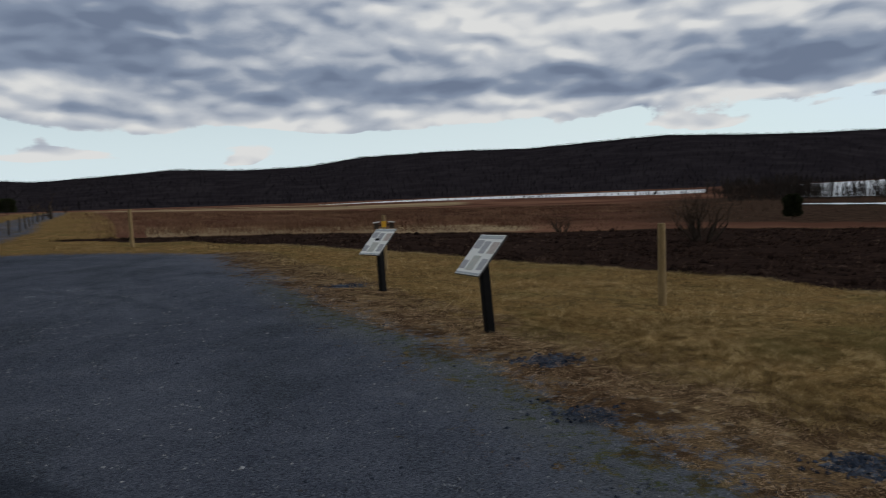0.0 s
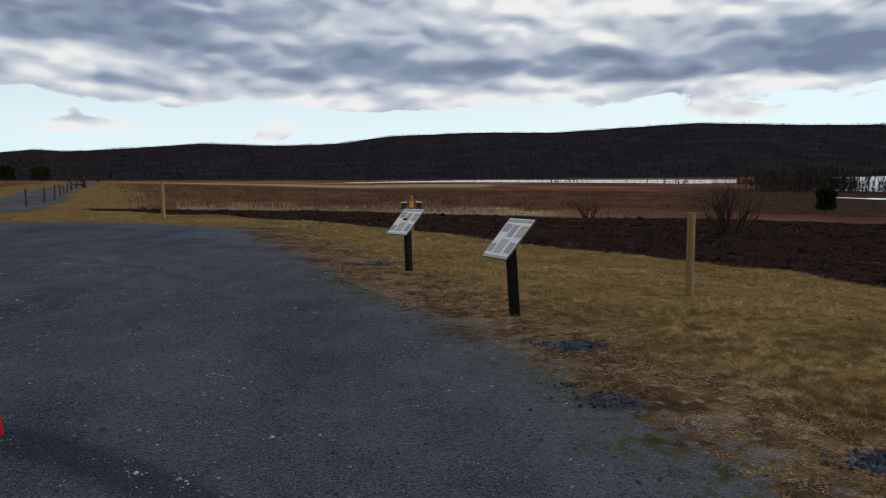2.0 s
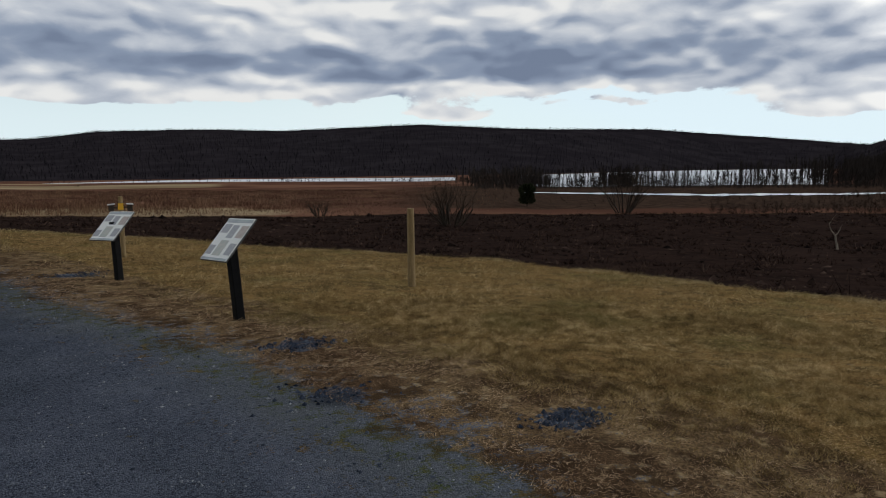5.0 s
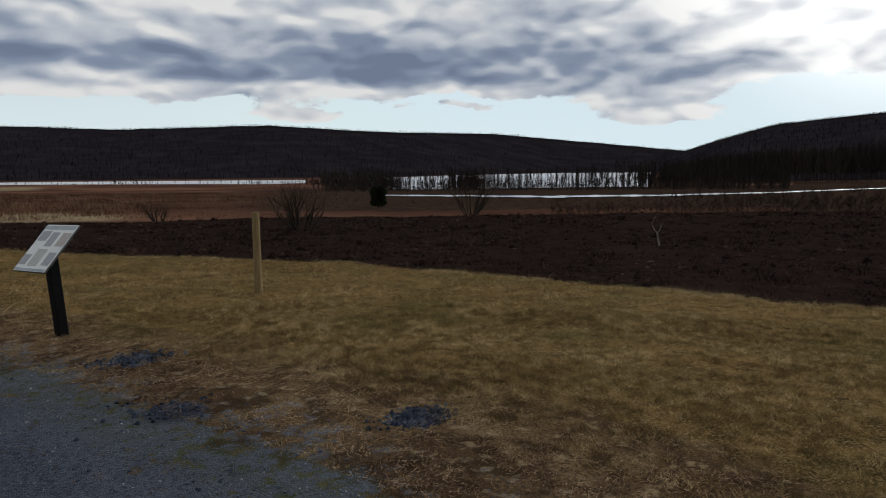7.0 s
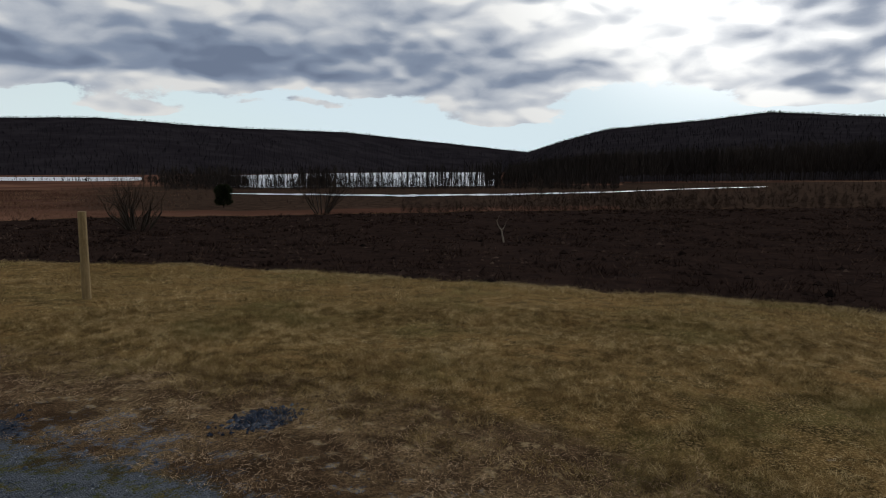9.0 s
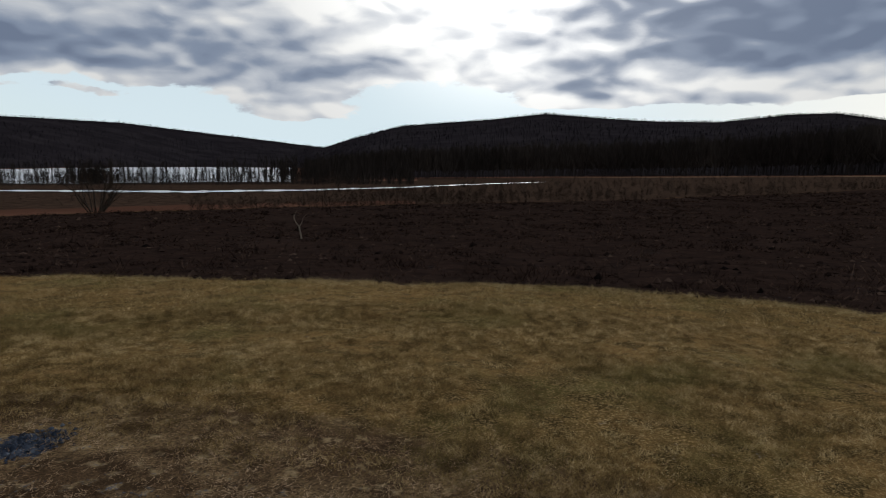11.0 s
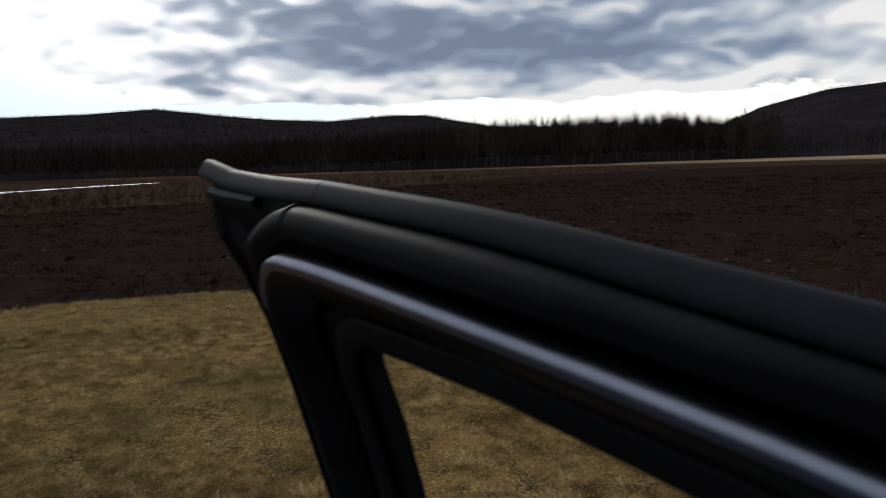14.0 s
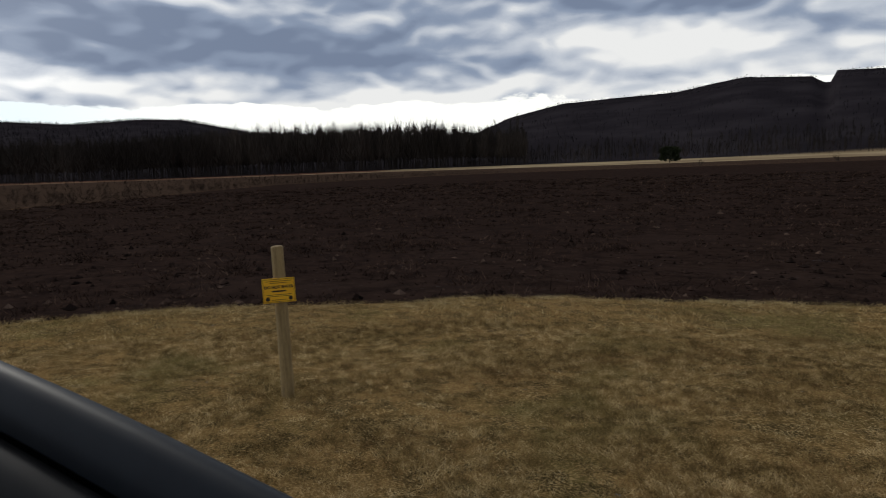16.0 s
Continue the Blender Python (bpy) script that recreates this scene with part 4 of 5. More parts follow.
def bare_tree(name, height, spread, depth, label, category, r0, bark, stems=1, seed=1, group="", fork=0.35, thin=0.62, twig=None, kids=3):
    """A leafless tree or shrub: trunk, and a crown of forking limbs and twigs."""
    g = np.random.RandomState(seed)
    tv, tf, cv, cf = [], [], [], []

    def grow(p, d, length, r, level, first=False):
        pts, n = [p], 4
        for k in range(n):
            d = d + g.normal(0, 0.10 if first else 0.20, 3) + np.array((0, 0, 0.05))
            d = d / np.linalg.norm(d)
            p = p + d * length / n
            pts.append(p)
        end = r * (0.72 if first else 0.45)
        tube(*((tv, tf) if first else (cv, cf)), pts, np.linspace(r, end, n + 1), 7 if first else (4 if level > 1 else 3))
        if level == 0:
            return
        for k in range(kids + (1 if first else 0)):
            at = pts[-1] if k == 0 else pts[g.randint(1, n + 1)]
            a = g.uniform(0, 6.28)
            side_ = np.array((math.cos(a), math.sin(a), g.uniform(-0.1, 0.5)))
            nd = d * (1 - spread) + side_ * spread
            grow(at, nd / np.linalg.norm(nd), length * g.uniform(0.5, 0.85), end * g.uniform(thin - 0.1, thin + 0.15), level - 1)

    for s in range(stems):
        a = g.uniform(0, 6.28)
        lean = 0.06 if stems == 1 else g.uniform(0.2, 1.0)
        d = np.array((math.cos(a) * lean, math.sin(a) * lean, 1.0))
        grow(np.array((math.cos(a), math.sin(a), 0)) * (0.0 if stems == 1 else 0.12) - np.array((0, 0, 0.1)), d / np.linalg.norm(d), height * fork, r0, depth, True)
    t = new(name)
    tagged(t, label, category, group)
    arrays("trunk", tv, tf, bark, t, True)
    arrays("crown", cv, cf, twig or TWIG, t, True)
    return t


def place(t, az, r, sink=0.05, turn=0.0, scale=1.0):
    x, y = r * math.sin(radians(az)), r * math.cos(radians(az))
    t.matrix_basis = pose(x, y, gz(x, y) - sink, 0, 0, turn) @ Matrix.Scale(scale, 4)
    return t


place(bare_tree("sapling", 1.25, 0.42, 3, "small pale leafless sapling standing in the burnt field", "tree", 0.034, BARK_PALE, seed=5, twig=BARK_PALE, fork=0.45, kids=1), 51.0, 23.2)
place(bare_tree("bare_shrub", 1.9, 0.45, 4, "wide leafless brown shrub in the burnt field", "shrub", 0.022, BARK, stems=15, seed=8, kids=3), 21.2, 30.5, scale=1.9)
place(bare_tree("bare_shrub", 1.5, 0.45, 4, "leafless brown shrub by the burnt field's edge", "shrub", 0.022, BARK, stems=11, seed=9, kids=3), 10.1, 37.5, scale=1.25)
place(bare_tree("bare_shrub", 2.4, 0.45, 4, "tall leafless shrub at the burnt field's far edge", "shrub", 0.022, BARK, stems=15, seed=10, kids=3), 35.4, 44, scale=1.9)
place(bare_tree("road_tree", 3.6, 0.55, 4, "leafless spreading tree beside the gravel road", "tree", 0.16, BARK, seed=21, fork=0.4, kids=3), -30.0, 74)
for k, (a, r, h) in enumerate(((-36.0, 150, 2.6), (-31.0, 140, 3.4), (-29.0, 150, 2.6), (-39.0, 300, 6.0), (-8, 200, 1.6), (24, 120, 3), (53.5, 105, 3.2), (64, 100, 2.2), (72, 110, 2.2), (81, 112, 2.4), (112, 128, 2.0), (133.8, 128, 2.2), (143.2, 126, 2.4))):
    place(bare_tree("bare_shrub", h, 0.5, 3, "leafless dark shrub in the distant field", "shrub", 0.02 * h, BARK, stems=4, seed=40 + k, kids=3), a, r)


def cedar(az, r, h, w, label, seed):
    """A small evergreen: trunk and a crown of many small sprays."""
    g = np.random.RandomState(seed)
    t = thing("cedar_tree", Matrix(), label, "tree")
    tv, tf = [], []
    tube(tv, tf, [(0, 0, -0.1), (0, 0, h * 0.4), (0.02, 0, h * 0.9)], [0.06 * h / 2, 0.045 * h / 2, 0.01], 6)
    arrays("trunk", tv, tf, BARK, t)
    n = 2600
    z = h * (0.14 + 0.86 * g.rand(n) ** 0.9)
    rad = w / 2 * np.sqrt(np.clip(1 - ((z / h - 0.52) / 0.52) ** 2, 0.02, 1)) * (0.45 + 0.6 * g.rand(n)) * (1 + 0.2 * np.sin(z * 9 / h))
    a = g.uniform(0, 6.28, n)
    p = np.stack([rad * np.cos(a), rad * np.sin(a), z], -1)
    d_ = np.stack([np.cos(a) * 0.7, np.sin(a) * 0.7, g.uniform(0.1, 1.0, n)], -1) + g.normal(0, 0.25, (n, 3))
    blades("crown", p, d_ * 0.11 * h, g.normal(0, 0.035 * h / 2, (n, 3)), CEDAR, t)
    return place(t, az, r)


def blades(name, p, tip, wide, mat, parent=None):
    """Three-cornered blades: foot p, tip offset, half width offset."""
    n = len(p)
    v = np.empty((n, 3, 3), np.float32)
    v[:, 0], v[:, 1], v[:, 2] = p - wide, p + wide, p + tip
    return arrays(name, v.reshape(-1, 3), np.arange(3 * n).reshape(n, 3), mat, parent)


cedar(27.5, 54, 1.75, 1.2, "small dark evergreen cedar in the field", 3)
cedar(-34.8, 150, 3.0, 2.9, "dark rounded evergreen cedar in the distant field", 4)
cedar(-32.7, 152, 2.9, 3.6, "broad dark evergreen cedar in the distant field", 5)
cedar(131.5, 160, 3.6, 4.5, "dark evergreen cedar by the pale field", 6)


def stuff(ob, label, category):
    return tagged(ob, label, category, kind="stuff")


def polar(n, a0, a1, r0, r1, power=0.5):
    a = np.radians(rng.uniform(a0, a1, n))
    r = (r0 ** (1 / power) + (r1 ** (1 / power) - r0 ** (1 / power)) * rng.rand(n)) ** power
    return r * np.sin(a), r * np.cos(a)


def far_trees(name, x, y, h, label, twigs=10, slim=0.012, wide=0.16, mat=None, low=False):
    """Leafless trees seen from afar: a stem and upswept limbs each."""
    n = len(x)
    z = ground_z(x, y)
    foot = np.stack([x, y, z - 0.3], -1)
    P_, T_, W_ = [], [], []
    lean = rng.normal(0, 0.04, (n, 3))
    lean[:, 2] = 1
    axis = np.stack([-np.cos(np.arctan2(x, y)), np.sin(np.arctan2(x, y)), 0 * x], -1)
    P_.append(foot), T_.append(lean * h[:, None]), W_.append(axis * (h * slim)[:, None])
    for k in range(twigs):
        f = rng.uniform(0.25, 0.85, n)
        a = rng.uniform(0, 6.28, n)
        out = rng.uniform(0.12, 0.30, n) * h * (1.15 - f)
        up_ = rng.uniform(0.16, 0.38, n) * h
        if low:
            f, out, up_ = rng.uniform(0.1, 0.75, n), out * 2.4, up_ * rng.uniform(0.1, 1.0, n)
        P_.append(foot + lean * (h * f)[:, None])
        T_.append(np.stack([np.cos(a) * out, np.sin(a) * out, up_], -1))
        W_.append(axis * (h * rng.uniform(0.004, wide * 0.12, n))[:, None])
    return stuff(blades(name, np.vstack(P_), np.vstack(T_), np.vstack(W_), mat or WOODS), label, "woods")


# hillside woods, thicker along the skyline
n = 42000
x, y = polar(n, -48, 152, 250, 1250, 0.55)
r, a = np.hypot(x, y), az_of(x, y)
foot = np.interp(a, [-60, -20, 20, 30, 42, 50, 56, 75, 110, 118, 150], [520, 480, 470, 520, 860, 900, 330, 300, 330, 260, 240])
top = np.interp(a, [-60, -20, 20, 30, 42, 50, 56, 75, 110, 118, 150], [1400, 1150, 950, 980, 1200, 1250, 900, 850, 800, 560, 520])
keep = (r > foot - 25) & (r < top - 90) & ~((a > 141.85) & (a < 142.6) & (r > 400))
x, y = x[keep], y[keep]
far_trees("hillside_woods", x, y, rng.uniform(2.5, 4.6, len(x)) * np.interp(az_of(x, y), [110, 118], [1, 0.6]), "dark leafless woods covering the hillside", 7, 0.016, 0.5)
a = np.concatenate([rng.uniform(-46, 152, 24000)])
a = a[~((a > 141.85) & (a < 142.6))]
r = np.interp(a, [-60, -20, 20, 30, 42, 50, 56, 75, 110, 118, 150], [1400, 1150, 950, 980, 1200, 1250, 900, 850, 800, 560, 520]) + rng.uniform(-45, 1, len(a))
x, y = r * np.sin(np.radians(a)), r * np.cos(np.radians(a))
far_trees("skyline_trees", x, y, np.where(rng.rand(len(a)) < 0.03, rng.uniform(2.4, 3.8, len(a)), rng.uniform(1.2, 2.8, len(a)) * (1 + 0.3 * vnoise(x, y, 25, 44))) * np.interp(a, [110, 118], [1, 0.6]), "fringe of leafless trees along the ridge", 8, 0.02, 0.62)
# woods at the foot of the hills beyond the burnt field
n = 4600
a = rng.uniform(51, 120, n)
r = np.interp(a, [51, 57, 71, 90, 118], [135, 160, 190, 215, 230]) + rng.gamma(1.6, 30, n)
x, y = r * np.sin(np.radians(a)), r * np.cos(np.radians(a))
far_trees("lowland_woods", x, y, rng.uniform(0.80, 1.03, n) * np.interp(a, [51, 57, 66, 80, 97, 112, 119], [5, 8, 9.5, 11.0, 15.2, 15.9, 12]), "grey leafless woods standing beyond the burnt field", 28, 0.004, 0.060, WOODS_NEAR)
n = 900
a = rng.uniform(119, 150, n)
r = rng.uniform(235, 300, n)
x, y = r * np.sin(np.radians(a)), r * np.cos(np.radians(a))
far_trees("lowland_woods", x, y, rng.uniform(2, 6, n), "grey leafless woods at the pale field's edge", 16, 0.008, 0.10, WOODS_NEAR)
# low scrub between the burnt field and the woods
n = 4600
a = rng.uniform(42, 118, n)
inner, outer = np.interp(a, BURN_AZ, BURN_OUT), np.interp(a, [42, 60, 72, 90, 109, 118], [70, 90, 160, 184, 164, 150])
r = inner + (outer - inner) * rng.rand(n) ** 1.7
keep = wobble(r * np.sin(np.radians(a)), r * np.cos(np.radians(a)), 25, 61) + rng.normal(0, 0.25, n) > -0.25
a, r = a[keep], r[keep]
far_trees("field_scrub", r * np.sin(np.radians(a)), r * np.cos(np.radians(a)), rng.uniform(0.5, 1.5, len(a)) * np.interp(a, [42, 60, 100, 118], [0.6, 1, 1, 0.5]), "low brown scrub beyond the burnt field", 34, 0.004, 0.12, SCRUB, True)
n = 1400
a = rng.uniform(-10, 60, n)
r = rng.uniform(52, 125, n)
keep = (r > np.interp(a, BURN_AZ, BURN_OUT) + 8) & (wobble(r * np.sin(np.radians(a)), r * np.cos(np.radians(a)), 20, 62) + rng.normal(0, 0.15, n) > 0.05)
a, r = a[keep], r[keep]
far_trees("field_scrub", r * np.sin(np.radians(a)), r * np.cos(np.radians(a)), rng.uniform(0.3, 1.0, len(a)), "low brown scrub in the wet field", 24, 0.005, 0.13, SCRUB, True)
# thin trees and scrub along the flooded shore, in clumps
a = np.concatenate([rng.uniform(24, 56, 900), rng.normal(26, 1.5, 260), rng.normal(28.4, 0.7, 150), rng.normal(34.8, 1.0, 240), rng.uniform(49, 60, 420), rng.normal(23.5, 0.8, 90)])
r = 128 + rng.uniform(-8, 26, len(a))
x, y = r * np.sin(np.radians(a)), r * np.cos(np.radians(a))
far_trees("shore_trees", x, y, (0.9 + np.clip(rng.gamma(2.0, 0.85, len(a)), 0, 3.4)) * np.interp(a, [42, 50], [1, 1.3]), "thin leafless trees along the flooded shore", 24, 0.008, 0.08, WOODS_NEAR)
n = 1000
a = rng.uniform(23, 60, n)
r = 118 + rng.uniform(-6, 16, n)
far_trees("shore_scrub", r * np.sin(np.radians(a)), r * np.cos(np.radians(a)), rng.uniform(0.7, 2.0, n), "low dark scrub along the flooded shore", 24, 0.006, 0.16, WOODS_NEAR, True)
a = np.concatenate([rng.uniform(-10, 24, 170), rng.normal(8, 1, 60), rng.normal(17, 1.0, 50), rng.normal(22.5, 0.8, 90)])
r = np.interp(a, [-12, 0, 18, 24], [300, 278, 216, 190]) + rng.uniform(-6, 3, len(a))
x, y = r * np.sin(np.radians(a)), r * np.cos(np.radians(a))
far_trees("shore_scrub", x, y, rng.uniform(0.6, 2.0, len(a)), "low dark scrub along the lake's near shore", 12, 0.02, 0.22)


def grass_material(name, tones, rough=0.9, tuft=4.5, green=None, glow=0.0):
    """Each blade takes its own tone; thin dry blades let some light through."""
    m, g, b = material(name, rough)
    k = g.add("ShaderNodeNewGeometry").outputs["Random Per Island"]
    p = g.add("ShaderNodeNewGeometry").outputs["Position"]
    patchy = g.math("ADD", g.math("MULTIPLY", k, 0.34), g.math("MULTIPLY", g.ramp(g.noise(p, 0.8, 3.0), 0.35, 0.65), 0.16))
    patchy = g.math("ADD", patchy, g.math("MULTIPLY", g.ramp(g.noise(p, tuft, 5.0, 0.62), 0.36, 0.64), 0.42))
    c = tones[0]
    for i, q in enumerate(tones[1:]):
        c = g.mix(g.ramp(patchy, (i + 0.3) / len(tones), (i + 1.3) / len(tones)), c, q)
    if green:
        wide = g.noise(g.vec("ADD", p, (31.0, 7.0, 0.0)), 0.55, 4.0)
        c = g.mix(g.ramp(wide, 0.48, 0.68, 0.0, 0.5), c, green)
        c = g.mix(g.ramp(g.noise(g.vec("ADD", p, (5.0, 17.0, 0.0)), 1.0, 5.0, 0.6), 0.32, 0.48, 0.45, 0.0), c, (0.150, 0.088, 0.038))
    g.put(b.inputs["Base Color"], c)
    if glow:
        thin = g.add("ShaderNodeBsdfTranslucent", Color=c)
        both = g.add("ShaderNodeMixShader")
        for socket, v in zip(both.inputs, (glow, b.outputs[0], thin.outputs[0])):
            g.put(socket, v)
        g.put(g.t.nodes["Material Output"].inputs[0], both.outputs[0])
    return m


GRASS = grass_material("grass_blades", [(0.042, 0.028, 0.011), (0.165, 0.112, 0.046), (0.37, 0.262, 0.118), (0.78, 0.60, 0.33)], tuft=7.0, green=(0.130, 0.122, 0.042), glow=0.35)
STRAW = grass_material("straw_blades", [(0.050, 0.028, 0.017), (0.22, 0.136, 0.078), (0.46, 0.320, 0.195), (0.66, 0.49, 0.32)], tuft=6.0, glow=0.3)
CHAR = grass_material("charred_stubble", [(0.005, 0.0038, 0.0035), (0.013, 0.0085, 0.007), (0.046, 0.027, 0.020), (0.135, 0.088, 0.064)], tuft=1.4)
THATCH = grass_material("dead_stems", [(0.22, 0.155, 0.07), (0.36, 0.265, 0.125), (0.50, 0.385, 0.20), (0.62, 0.49, 0.27)])
CLOD = grass_material("scorched_turf", [(0.006, 0.0048, 0.0044), (0.018, 0.012, 0.010), (0.046, 0.029, 0.023), (0.105, 0.070, 0.053)], tuft=0.9)
TALL = grass_material("tall_dry_grass", [(0.060, 0.031, 0.021), (0.140, 0.074, 0.047), (0.27, 0.175, 0.105)], tuft=0.35)
HEAP_STONE = grass_material("coarse_bluestone", [(0.014, 0.018, 0.027), (0.030, 0.038, 0.055), (0.060, 0.072, 0.098), (0.13, 0.15, 0.18)])
STONE = grass_material("crushed_bluestone", [(0.026, 0.033, 0.046), (0.056, 0.067, 0.09), (0.12, 0.135, 0.16), (0.36, 0.37, 0.38)])


def grow_grass(n, a0, a1, r0, r1, h0, h1, w, power):
    x, y = polar(n, a0, a1, r0, r1, power)
    r, a = np.hypot(x, y), az_of(x, y)
    sd = side(x, y, GRAVEL_EDGE)
    keep = (r < np.interp(a, BURN_AZ, BURN_IN) + 0.15) & (sd < -0.9 - 0.5 * rng.rand(n))
    x, y = x[keep], y[keep]
    m = len(x)
    tuft = 0.35 * vnoise(x, y, 0.9, 50) + 0.4 * vnoise(x, y, 0.28, 51) + 0.35 * vnoise(x, y, 0.11, 52)
    h = rng.uniform(h0, h1, m) * np.clip(1 + 1.5 * tuft, 0.25, 2.4)
    p = np.stack([x, y, ground_z(x, y) - 0.006], -1)
    tip = np.stack([rng.normal(0, 0.95, m), rng.normal(0, 0.95, m), np.ones(m)], -1) * h[:, None]
    ang = rng.uniform(0, 6.28, m)
    wide = np.stack([np.cos(ang), np.sin(ang), 0 * ang], -1) * w * (0.6 + 0.8 * rng.rand(m))[:, None]
    return blades("grass", p, tip, wide, GRASS)


stuff(grow_grass(760000, -12, 152, 2.6, 9.0, 0.016, 0.050, 0.0019, 0.62), "short mown dormant grass, straw coloured and green", "grass")
stuff(grow_grass(420000, -30, 152, 8.6, 26, 0.022, 0.065, 0.0036, 0.62), "short mown dormant grass, straw coloured and green", "grass")

# loose straw and dead thatch along the gravel's edge
n = 420000
x, y = polar(n, -20, 100, 2.0, 14, 0.7)
sd = side(x, y, GRAVEL_EDGE)
keep = (sd < -0.05) & (sd > -2.2 + 0.9 * rng.rand(n)) & (0.7 * vnoise(x, y, 0.7, 12) + 0.6 * vnoise(x, y, 0.25, 13) + rng.normal(0, 0.15, n) > -0.34)
x, y = x[keep], y[keep]
m = len(x)
ang = rng.uniform(0, 6.28, m)
ln = rng.uniform(0.015, 0.06, m)
p = np.stack([x, y, ground_z(x, y) + rng.uniform(0.0, 0.018, m)], -1)
tip = np.stack([np.cos(ang) * ln, np.sin(ang) * ln, rng.normal(0, 0.012, m)], -1)
stuff(blades("straw", p, tip, np.stack([-np.sin(ang), np.cos(ang), 0.4 + 0 * ang], -1) * 0.0012, STRAW), "loose pale straw and dead thatch on bare soil", "straw")

# flattened dead stems lying in the mown grass
n = 200000
x, y = polar(n, -14, 152, 2.4, 13, 0.62)
r, a = np.hypot(x, y), az_of(x, y)
keep = (r < np.interp(a, BURN_AZ, BURN_IN) + 0.1) & (side(x, y, GRAVEL_EDGE) < -1.6) & (0.6 * vnoise(x, y, 0.5, 81) + 0.6 * vnoise(x, y, 0.16, 82) + rng.normal(0, 0.15, n) > 0.12)
x, y, r = x[keep], y[keep], r[keep]
m = len(x)
ang = rng.uniform(0, 6.28, m)
ln = rng.uniform(0.02, 0.05, m)
p = np.stack([x, y, ground_z(x, y) + rng.uniform(0.012, 0.035, m)], -1)
tip = np.stack([np.cos(ang) * ln, np.sin(ang) * ln, rng.normal(0, 0.012, m)], -1)
stuff(blades("thatch", p, tip, np.stack([-np.sin(ang), np.cos(ang), 0.6 + 0 * ang], -1) * (0.0006 + 0.00010 * r)[:, None], THATCH), "flattened pale dead stems in mown grass", "grass")

# pale uncut fringe along the burn's edge, also standing in for backlit brightness
n = 34000
a = rng.uniform(-14, 150, n)
r = np.interp(a, BURN_AZ, BURN_IN) - np.abs(rng.normal(0, 0.30, n)) + 0.12
x, y = r * np.sin(np.radians(a)), r * np.cos(np.radians(a))
keep = 0.7 * vnoise(x, y, 0.8, 91) + 0.5 * vnoise(x, y, 0.3, 92) + rng.normal(0, 0.2, n) > 0.0
x, y = x[keep], y[keep]
m = len(x)
h = rng.uniform(0.02, 0.075, m)
tip = np.stack([rng.normal(0, 1.0, m), rng.normal(0, 1.0, m), np.ones(m)], -1) * h[:, None]
ang = rng.uniform(0, 6.28, m)
stuff(blades("thatch", np.stack([x, y, ground_z(x, y)], -1), tip, np.stack([np.cos(ang), np.sin(ang), 0 * ang], -1) * 0.0035, THATCH), "dry fringe of grass along the burnt field's edge, pale also for backlight", "grass")

# charred tussocks of the burnt field
n, per = 46000, 12
x, y = polar(n, -30, 152, 10.6, 85, 0.66)
r, a = np.hypot(x, y), az_of(x, y)
keep = (burn_mask(a, r) > 0.5) & (vnoise(x, y, 1.6, 21) + rng.normal(0, 0.35, n) > -0.05)
x, y, r = x[keep], y[keep], r[keep]
big = rng.gamma(2.2, 0.36, len(x)) + 0.15
x, y, r, big = (np.repeat(q, per) for q in (x, y, r, big))
m = len(x)
x, y = x + rng.normal(0, 0.09, m) * big, y + rng.normal(0, 0.09, m) * big
h = rng.uniform(0.04, 0.15, m) * big
p = np.stack([x, y, ground_z(x, y) - 0.01], -1)
tip = np.stack([rng.normal(0, 0.8, m), rng.normal(0, 0.8, m), np.ones(m)], -1) * h[:, None]
ang = rng.uniform(0, 6.28, m)
stuff(blades("burnt_stubble", p, tip, np.stack([np.cos(ang), np.sin(ang), 0 * ang], -1) * (0.003 + 0.00035 * r)[:, None], CHAR), "charred black and brown tussocks of burnt grass", "stubble")

# tall dry grass standing beyond the burnt strip
n = 160000
x, y = polar(n, -29, 30, 30, 120, 0.7)
r, a = np.hypot(x, y), az_of(x, y)
keep = (r > np.interp(a, BURN_AZ, BURN_OUT) + 1) & (rng.rand(n) > smooth(4, 28, a)) & (rng.rand(n) < smooth(-30, -20, a))
x, y, r = x[keep], y[keep], r[keep]
m = len(x)
h = rng.uniform(0.08, 0.28, m) * np.clip(1 + 0.6 * vnoise(x, y, 9, 31) + 0.7 * vnoise(x, y, 2.5, 32), 0.2, 2.2) * np.interp(az_of(x, y), [-10, 20], [1.25, 0.6])
p = np.stack([x, y, ground_z(x, y) - 0.02], -1)
tip = np.stack([rng.normal(0, 0.25, m), rng.normal(0, 0.25, m), np.ones(m)], -1) * h[:, None]
ang = rng.uniform(0, 6.28, m)
stuff(blades("tall_grass", p, tip, np.stack([np.cos(ang), np.sin(ang), 0 * ang], -1) * (0.00028 * r)[:, None], TALL), "tall dry brown grass standing in the field", "grass")


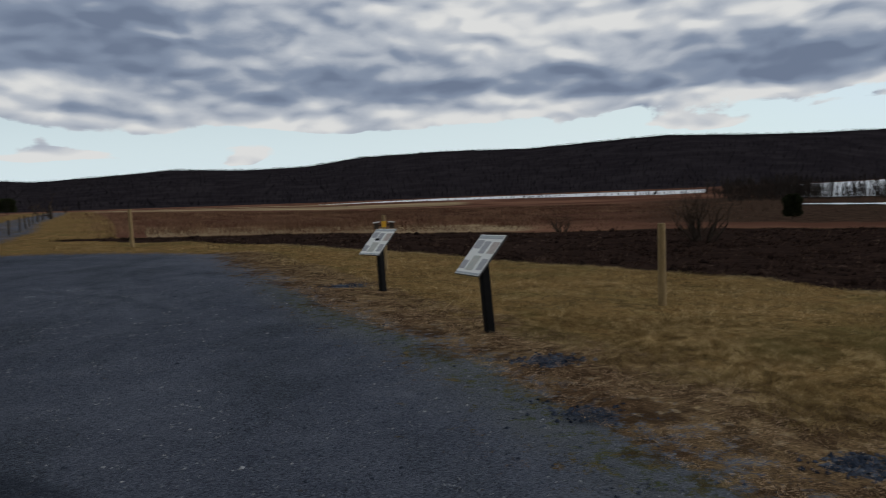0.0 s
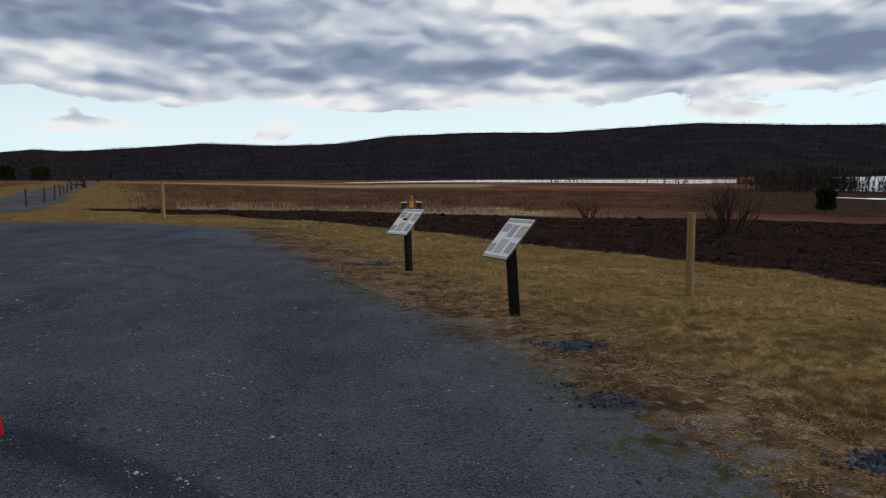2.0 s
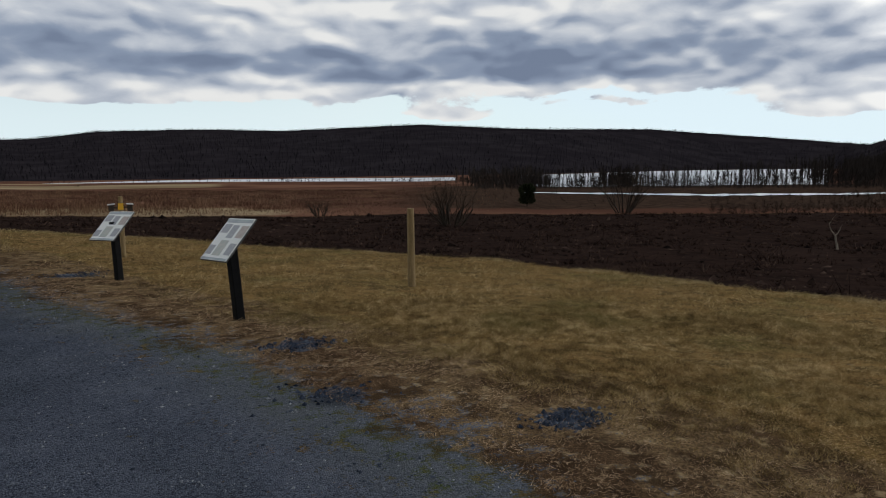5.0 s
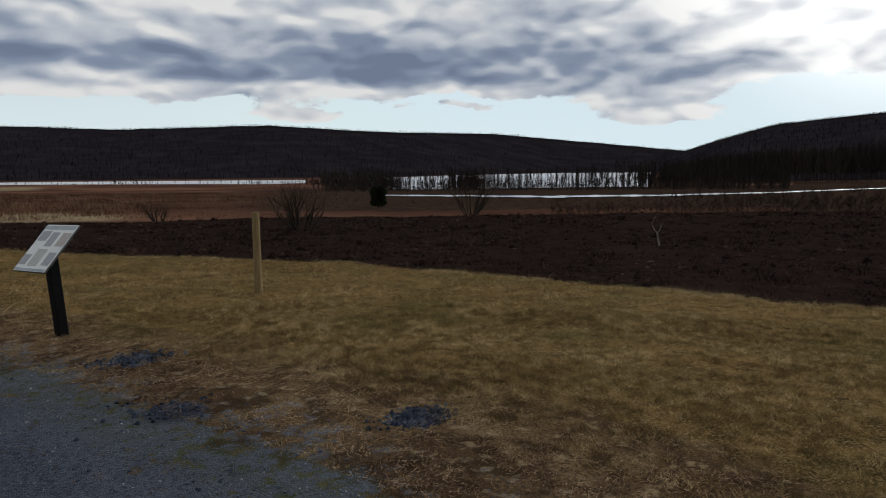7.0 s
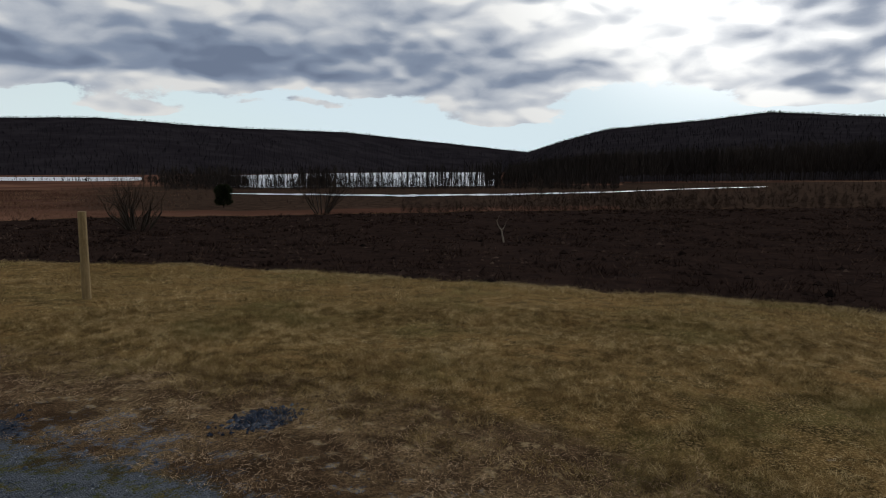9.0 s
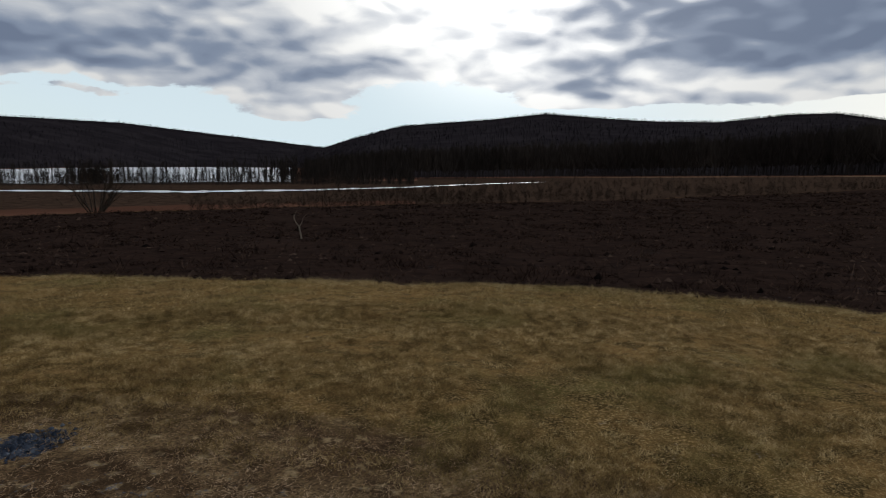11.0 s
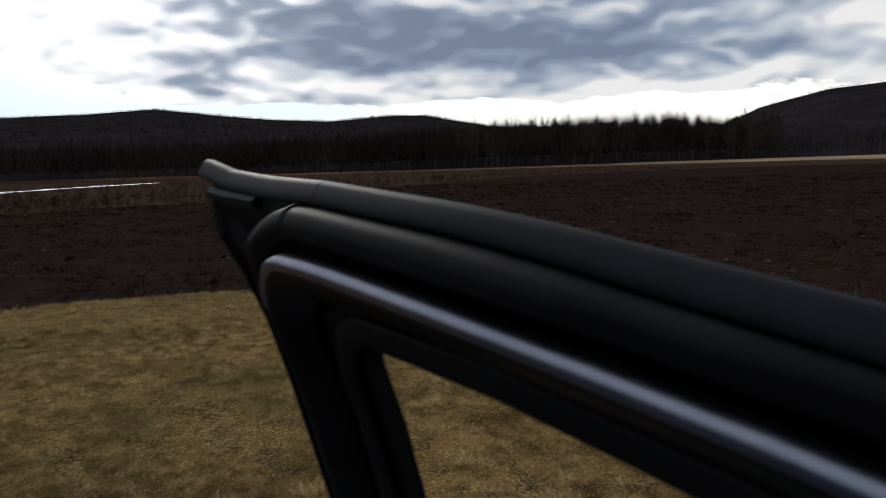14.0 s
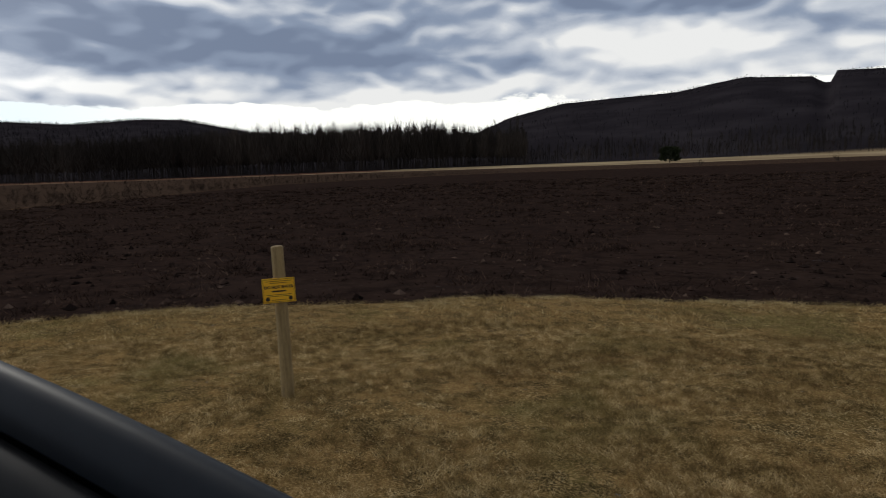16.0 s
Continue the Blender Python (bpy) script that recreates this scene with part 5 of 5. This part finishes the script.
# ---- loose stone ----
def stones(name, x, y, size, label, mat=None, low=1.0):
    n = len(x)
    base = np.array([(1, 0, 0), (0, 1, 0), (-1, 0, 0), (0, -1, 0), (0, 0, 0.8), (0, 0, -0.5)], np.float32)
    f = np.array([(0, 1, 4), (1, 2, 4), (2, 3, 4), (3, 0, 4), (1, 0, 5), (2, 1, 5), (3, 2, 5), (0, 3, 5)])
    v = base[None] * (1 + rng.normal(0, 0.28, (n, 6, 3)))
    a = rng.uniform(0, 6.28, n)
    c, s = np.cos(a)[:, None], np.sin(a)[:, None]
    v = np.stack([v[..., 0] * c - v[..., 1] * s, v[..., 0] * s + v[..., 1] * c, v[..., 2]], -1) * size[:, None, None] * np.array((1, 1, low))
    v += np.stack([x, y, ground_z(x, y) + size * 0.15], -1)[:, None, :]
    return stuff(arrays(name, v.reshape(-1, 3), (f[None] + 6 * np.arange(n)[:, None, None]).reshape(-1, 3), mat or STONE), label, "gravel")


n = 52000
x, y = polar(n, -44, 60, 2.2, 14, 0.62)
sd = side(x, y, GRAVEL_EDGE)
keep = sd > -0.35 + 0.5 * rng.rand(n)
x, y = x[keep], y[keep]
stones("gravel", x, y, rng.gamma(2.0, 0.0019, len(x)) + 0.0018, "loose dark blue crushed stone on the lot")
# lumps of scorched turf in the burnt field
n = 30000
x, y = polar(n, -30, 152, 11, 80, 0.66)
r, a = np.hypot(x, y), az_of(x, y)
keep = (burn_mask(a, r) > 0.5) & (vnoise(x, y, 2.2, 71) + rng.normal(0, 0.4, n) > -0.25)
x, y = x[keep], y[keep]
tagged(stones("scorched_turf", x, y, rng.gamma(2.0, 0.016, len(x)) + 0.018, "scorched dark lumps of turf in the burnt field", CLOD, 0.9), category="turf")
px, py, ps = [], [], []
for cx, cy, wx, wy, k in ((0.95, 6.15, 0.30, 0.16, 240), (2.24, 3.52, 0.22, 0.13, 240), (0.9, 4.5, 0.34, 0.24, 60), (-1.75, 12.2, 0.4, 0.25, 200)):
    px.append(rng.normal(cx, wx * 0.6, k)), py.append(rng.normal(cy, wy * 0.6, k)), ps.append(rng.uniform(0.008, 0.024, k))
stones("gravel", np.concatenate(px), np.concatenate(py), np.concatenate(ps), "heaps of coarse dark stone sunk in the straw", HEAP_STONE)


# ---- stream ribbon ----
az = np.linspace(27, 71, 70)
rc = np.interp(az, [27, 29.7, 41.6, 51, 59, 71], [92, 89, 79, 83, 96, 134])
half = np.interp(az, [27, 30, 42, 52, 60, 71], [1.5, 3.0, 4.2, 3.6, 3.2, 2.0]) * 0.62 * (1 + 0.3 * np.sin(az * 2.1) + 0.3 * np.sin(az * 5.3))
v = []
for a, c, w in zip(az, rc, half):
    z = gz(c * math.sin(radians(a)), c * math.cos(radians(a))) + 0.10
    v += [((c - w) * math.sin(radians(a)), (c - w) * math.cos(radians(a)), z), ((c + w) * math.sin(radians(a)), (c + w) * math.cos(radians(a)), z)]
tagged(arrays("water", v, [(2 * k, 2 * k + 1, 2 * k + 3, 2 * k + 2) for k in range(len(az) - 1)], WATER), "stream across the fields, coloured pale for the sky's reflection", "water", kind="structure")


# ---- fence posts, nest boxes ----
def fence_post(x, y, h):
    t = thing("fence_post", pose(x, y, gz(x, y) - 0.02, rng.normal(0, 2), rng.normal(0, 2), 0), "slim grey timber fence post beside the gravel road", "post", "fence posts along the road")
    bm = bmesh.new()
    rod(bm, (0, 0, -0.2), (0, 0, h), 0.04, 0.035, 10)
    part("post", bm, BARK, t)
    return t


for x, y in ((-17.7, 24.8), (-18.9, 28.2), (-20.2, 31.5), (-22.0, 35.2), (-24.0, 39), (-26.2, 43), (-28.4, 47), (-30.8, 51.5), (-33.4, 56), (-36, 61), (-38.8, 66), (-41.6, 71.5)):
    fence_post(x, y, rng.uniform(0.68, 0.82))
for x, y in ((-27.0, 33.0), (-31, 41)):
    fence_post(x, y, 0.8)


def nest_box_post(x, y, h, yaw, label, sleeve):
    t = thing("nest_box_post", pose(x, y, gz(x, y) - 0.02, 0, 0, yaw), label, "post")
    bm = bmesh.new()
    rod(bm, (0, 0, -0.2), (0, 0, h), 0.045, 0.04, 12)
    part("post", bm, TIMBER, t)
    bm = bmesh.new()
    box(bm, (0.10, 0.004, 0.13), pose(0, -0.05, h - 0.20), 0.001, 1)
    part("sign_plate", bm, YELLOW, t, "small yellow sign")
    for sx in (-1, 1):
        bm = bmesh.new()
        box(bm, (0.10, 0.12, 0.13), pose(sx * 0.17, 0, h - 0.23), 0.006)
        bx = part("box", bm, BARK, t, "small dark wooden box")
        bm = bmesh.new()
        box(bm, (0.14, 0.16, 0.02), pose(sx * 0.17, 0, h - 0.155, 0, sx * 6, 0), 0.004)
        part("lid", bm, WHITE, bx, "pale lid")
    bm = bmesh.new()
    box(bm, (0.36, 0.03, 0.03), pose(0, 0.03, h - 0.22), 0.004)
    part("crossbar", bm, BARK, t)
    if sleeve:
        bm = bmesh.new()
        rod(bm, (0, 0, 0), (0, 0, 0.42), 0.065, 0.065, 14)
        part("sleeve", bm, RUBBER, t, "black plastic sleeve")


nest_box_post(-1.28, 14.9, 1.25, 5, "pine post with a yellow sign and two small boxes", False)
nest_box_post(-16.6, 20.6, 1.0, 35, "pine post with small boxes and a black sleeve", True)
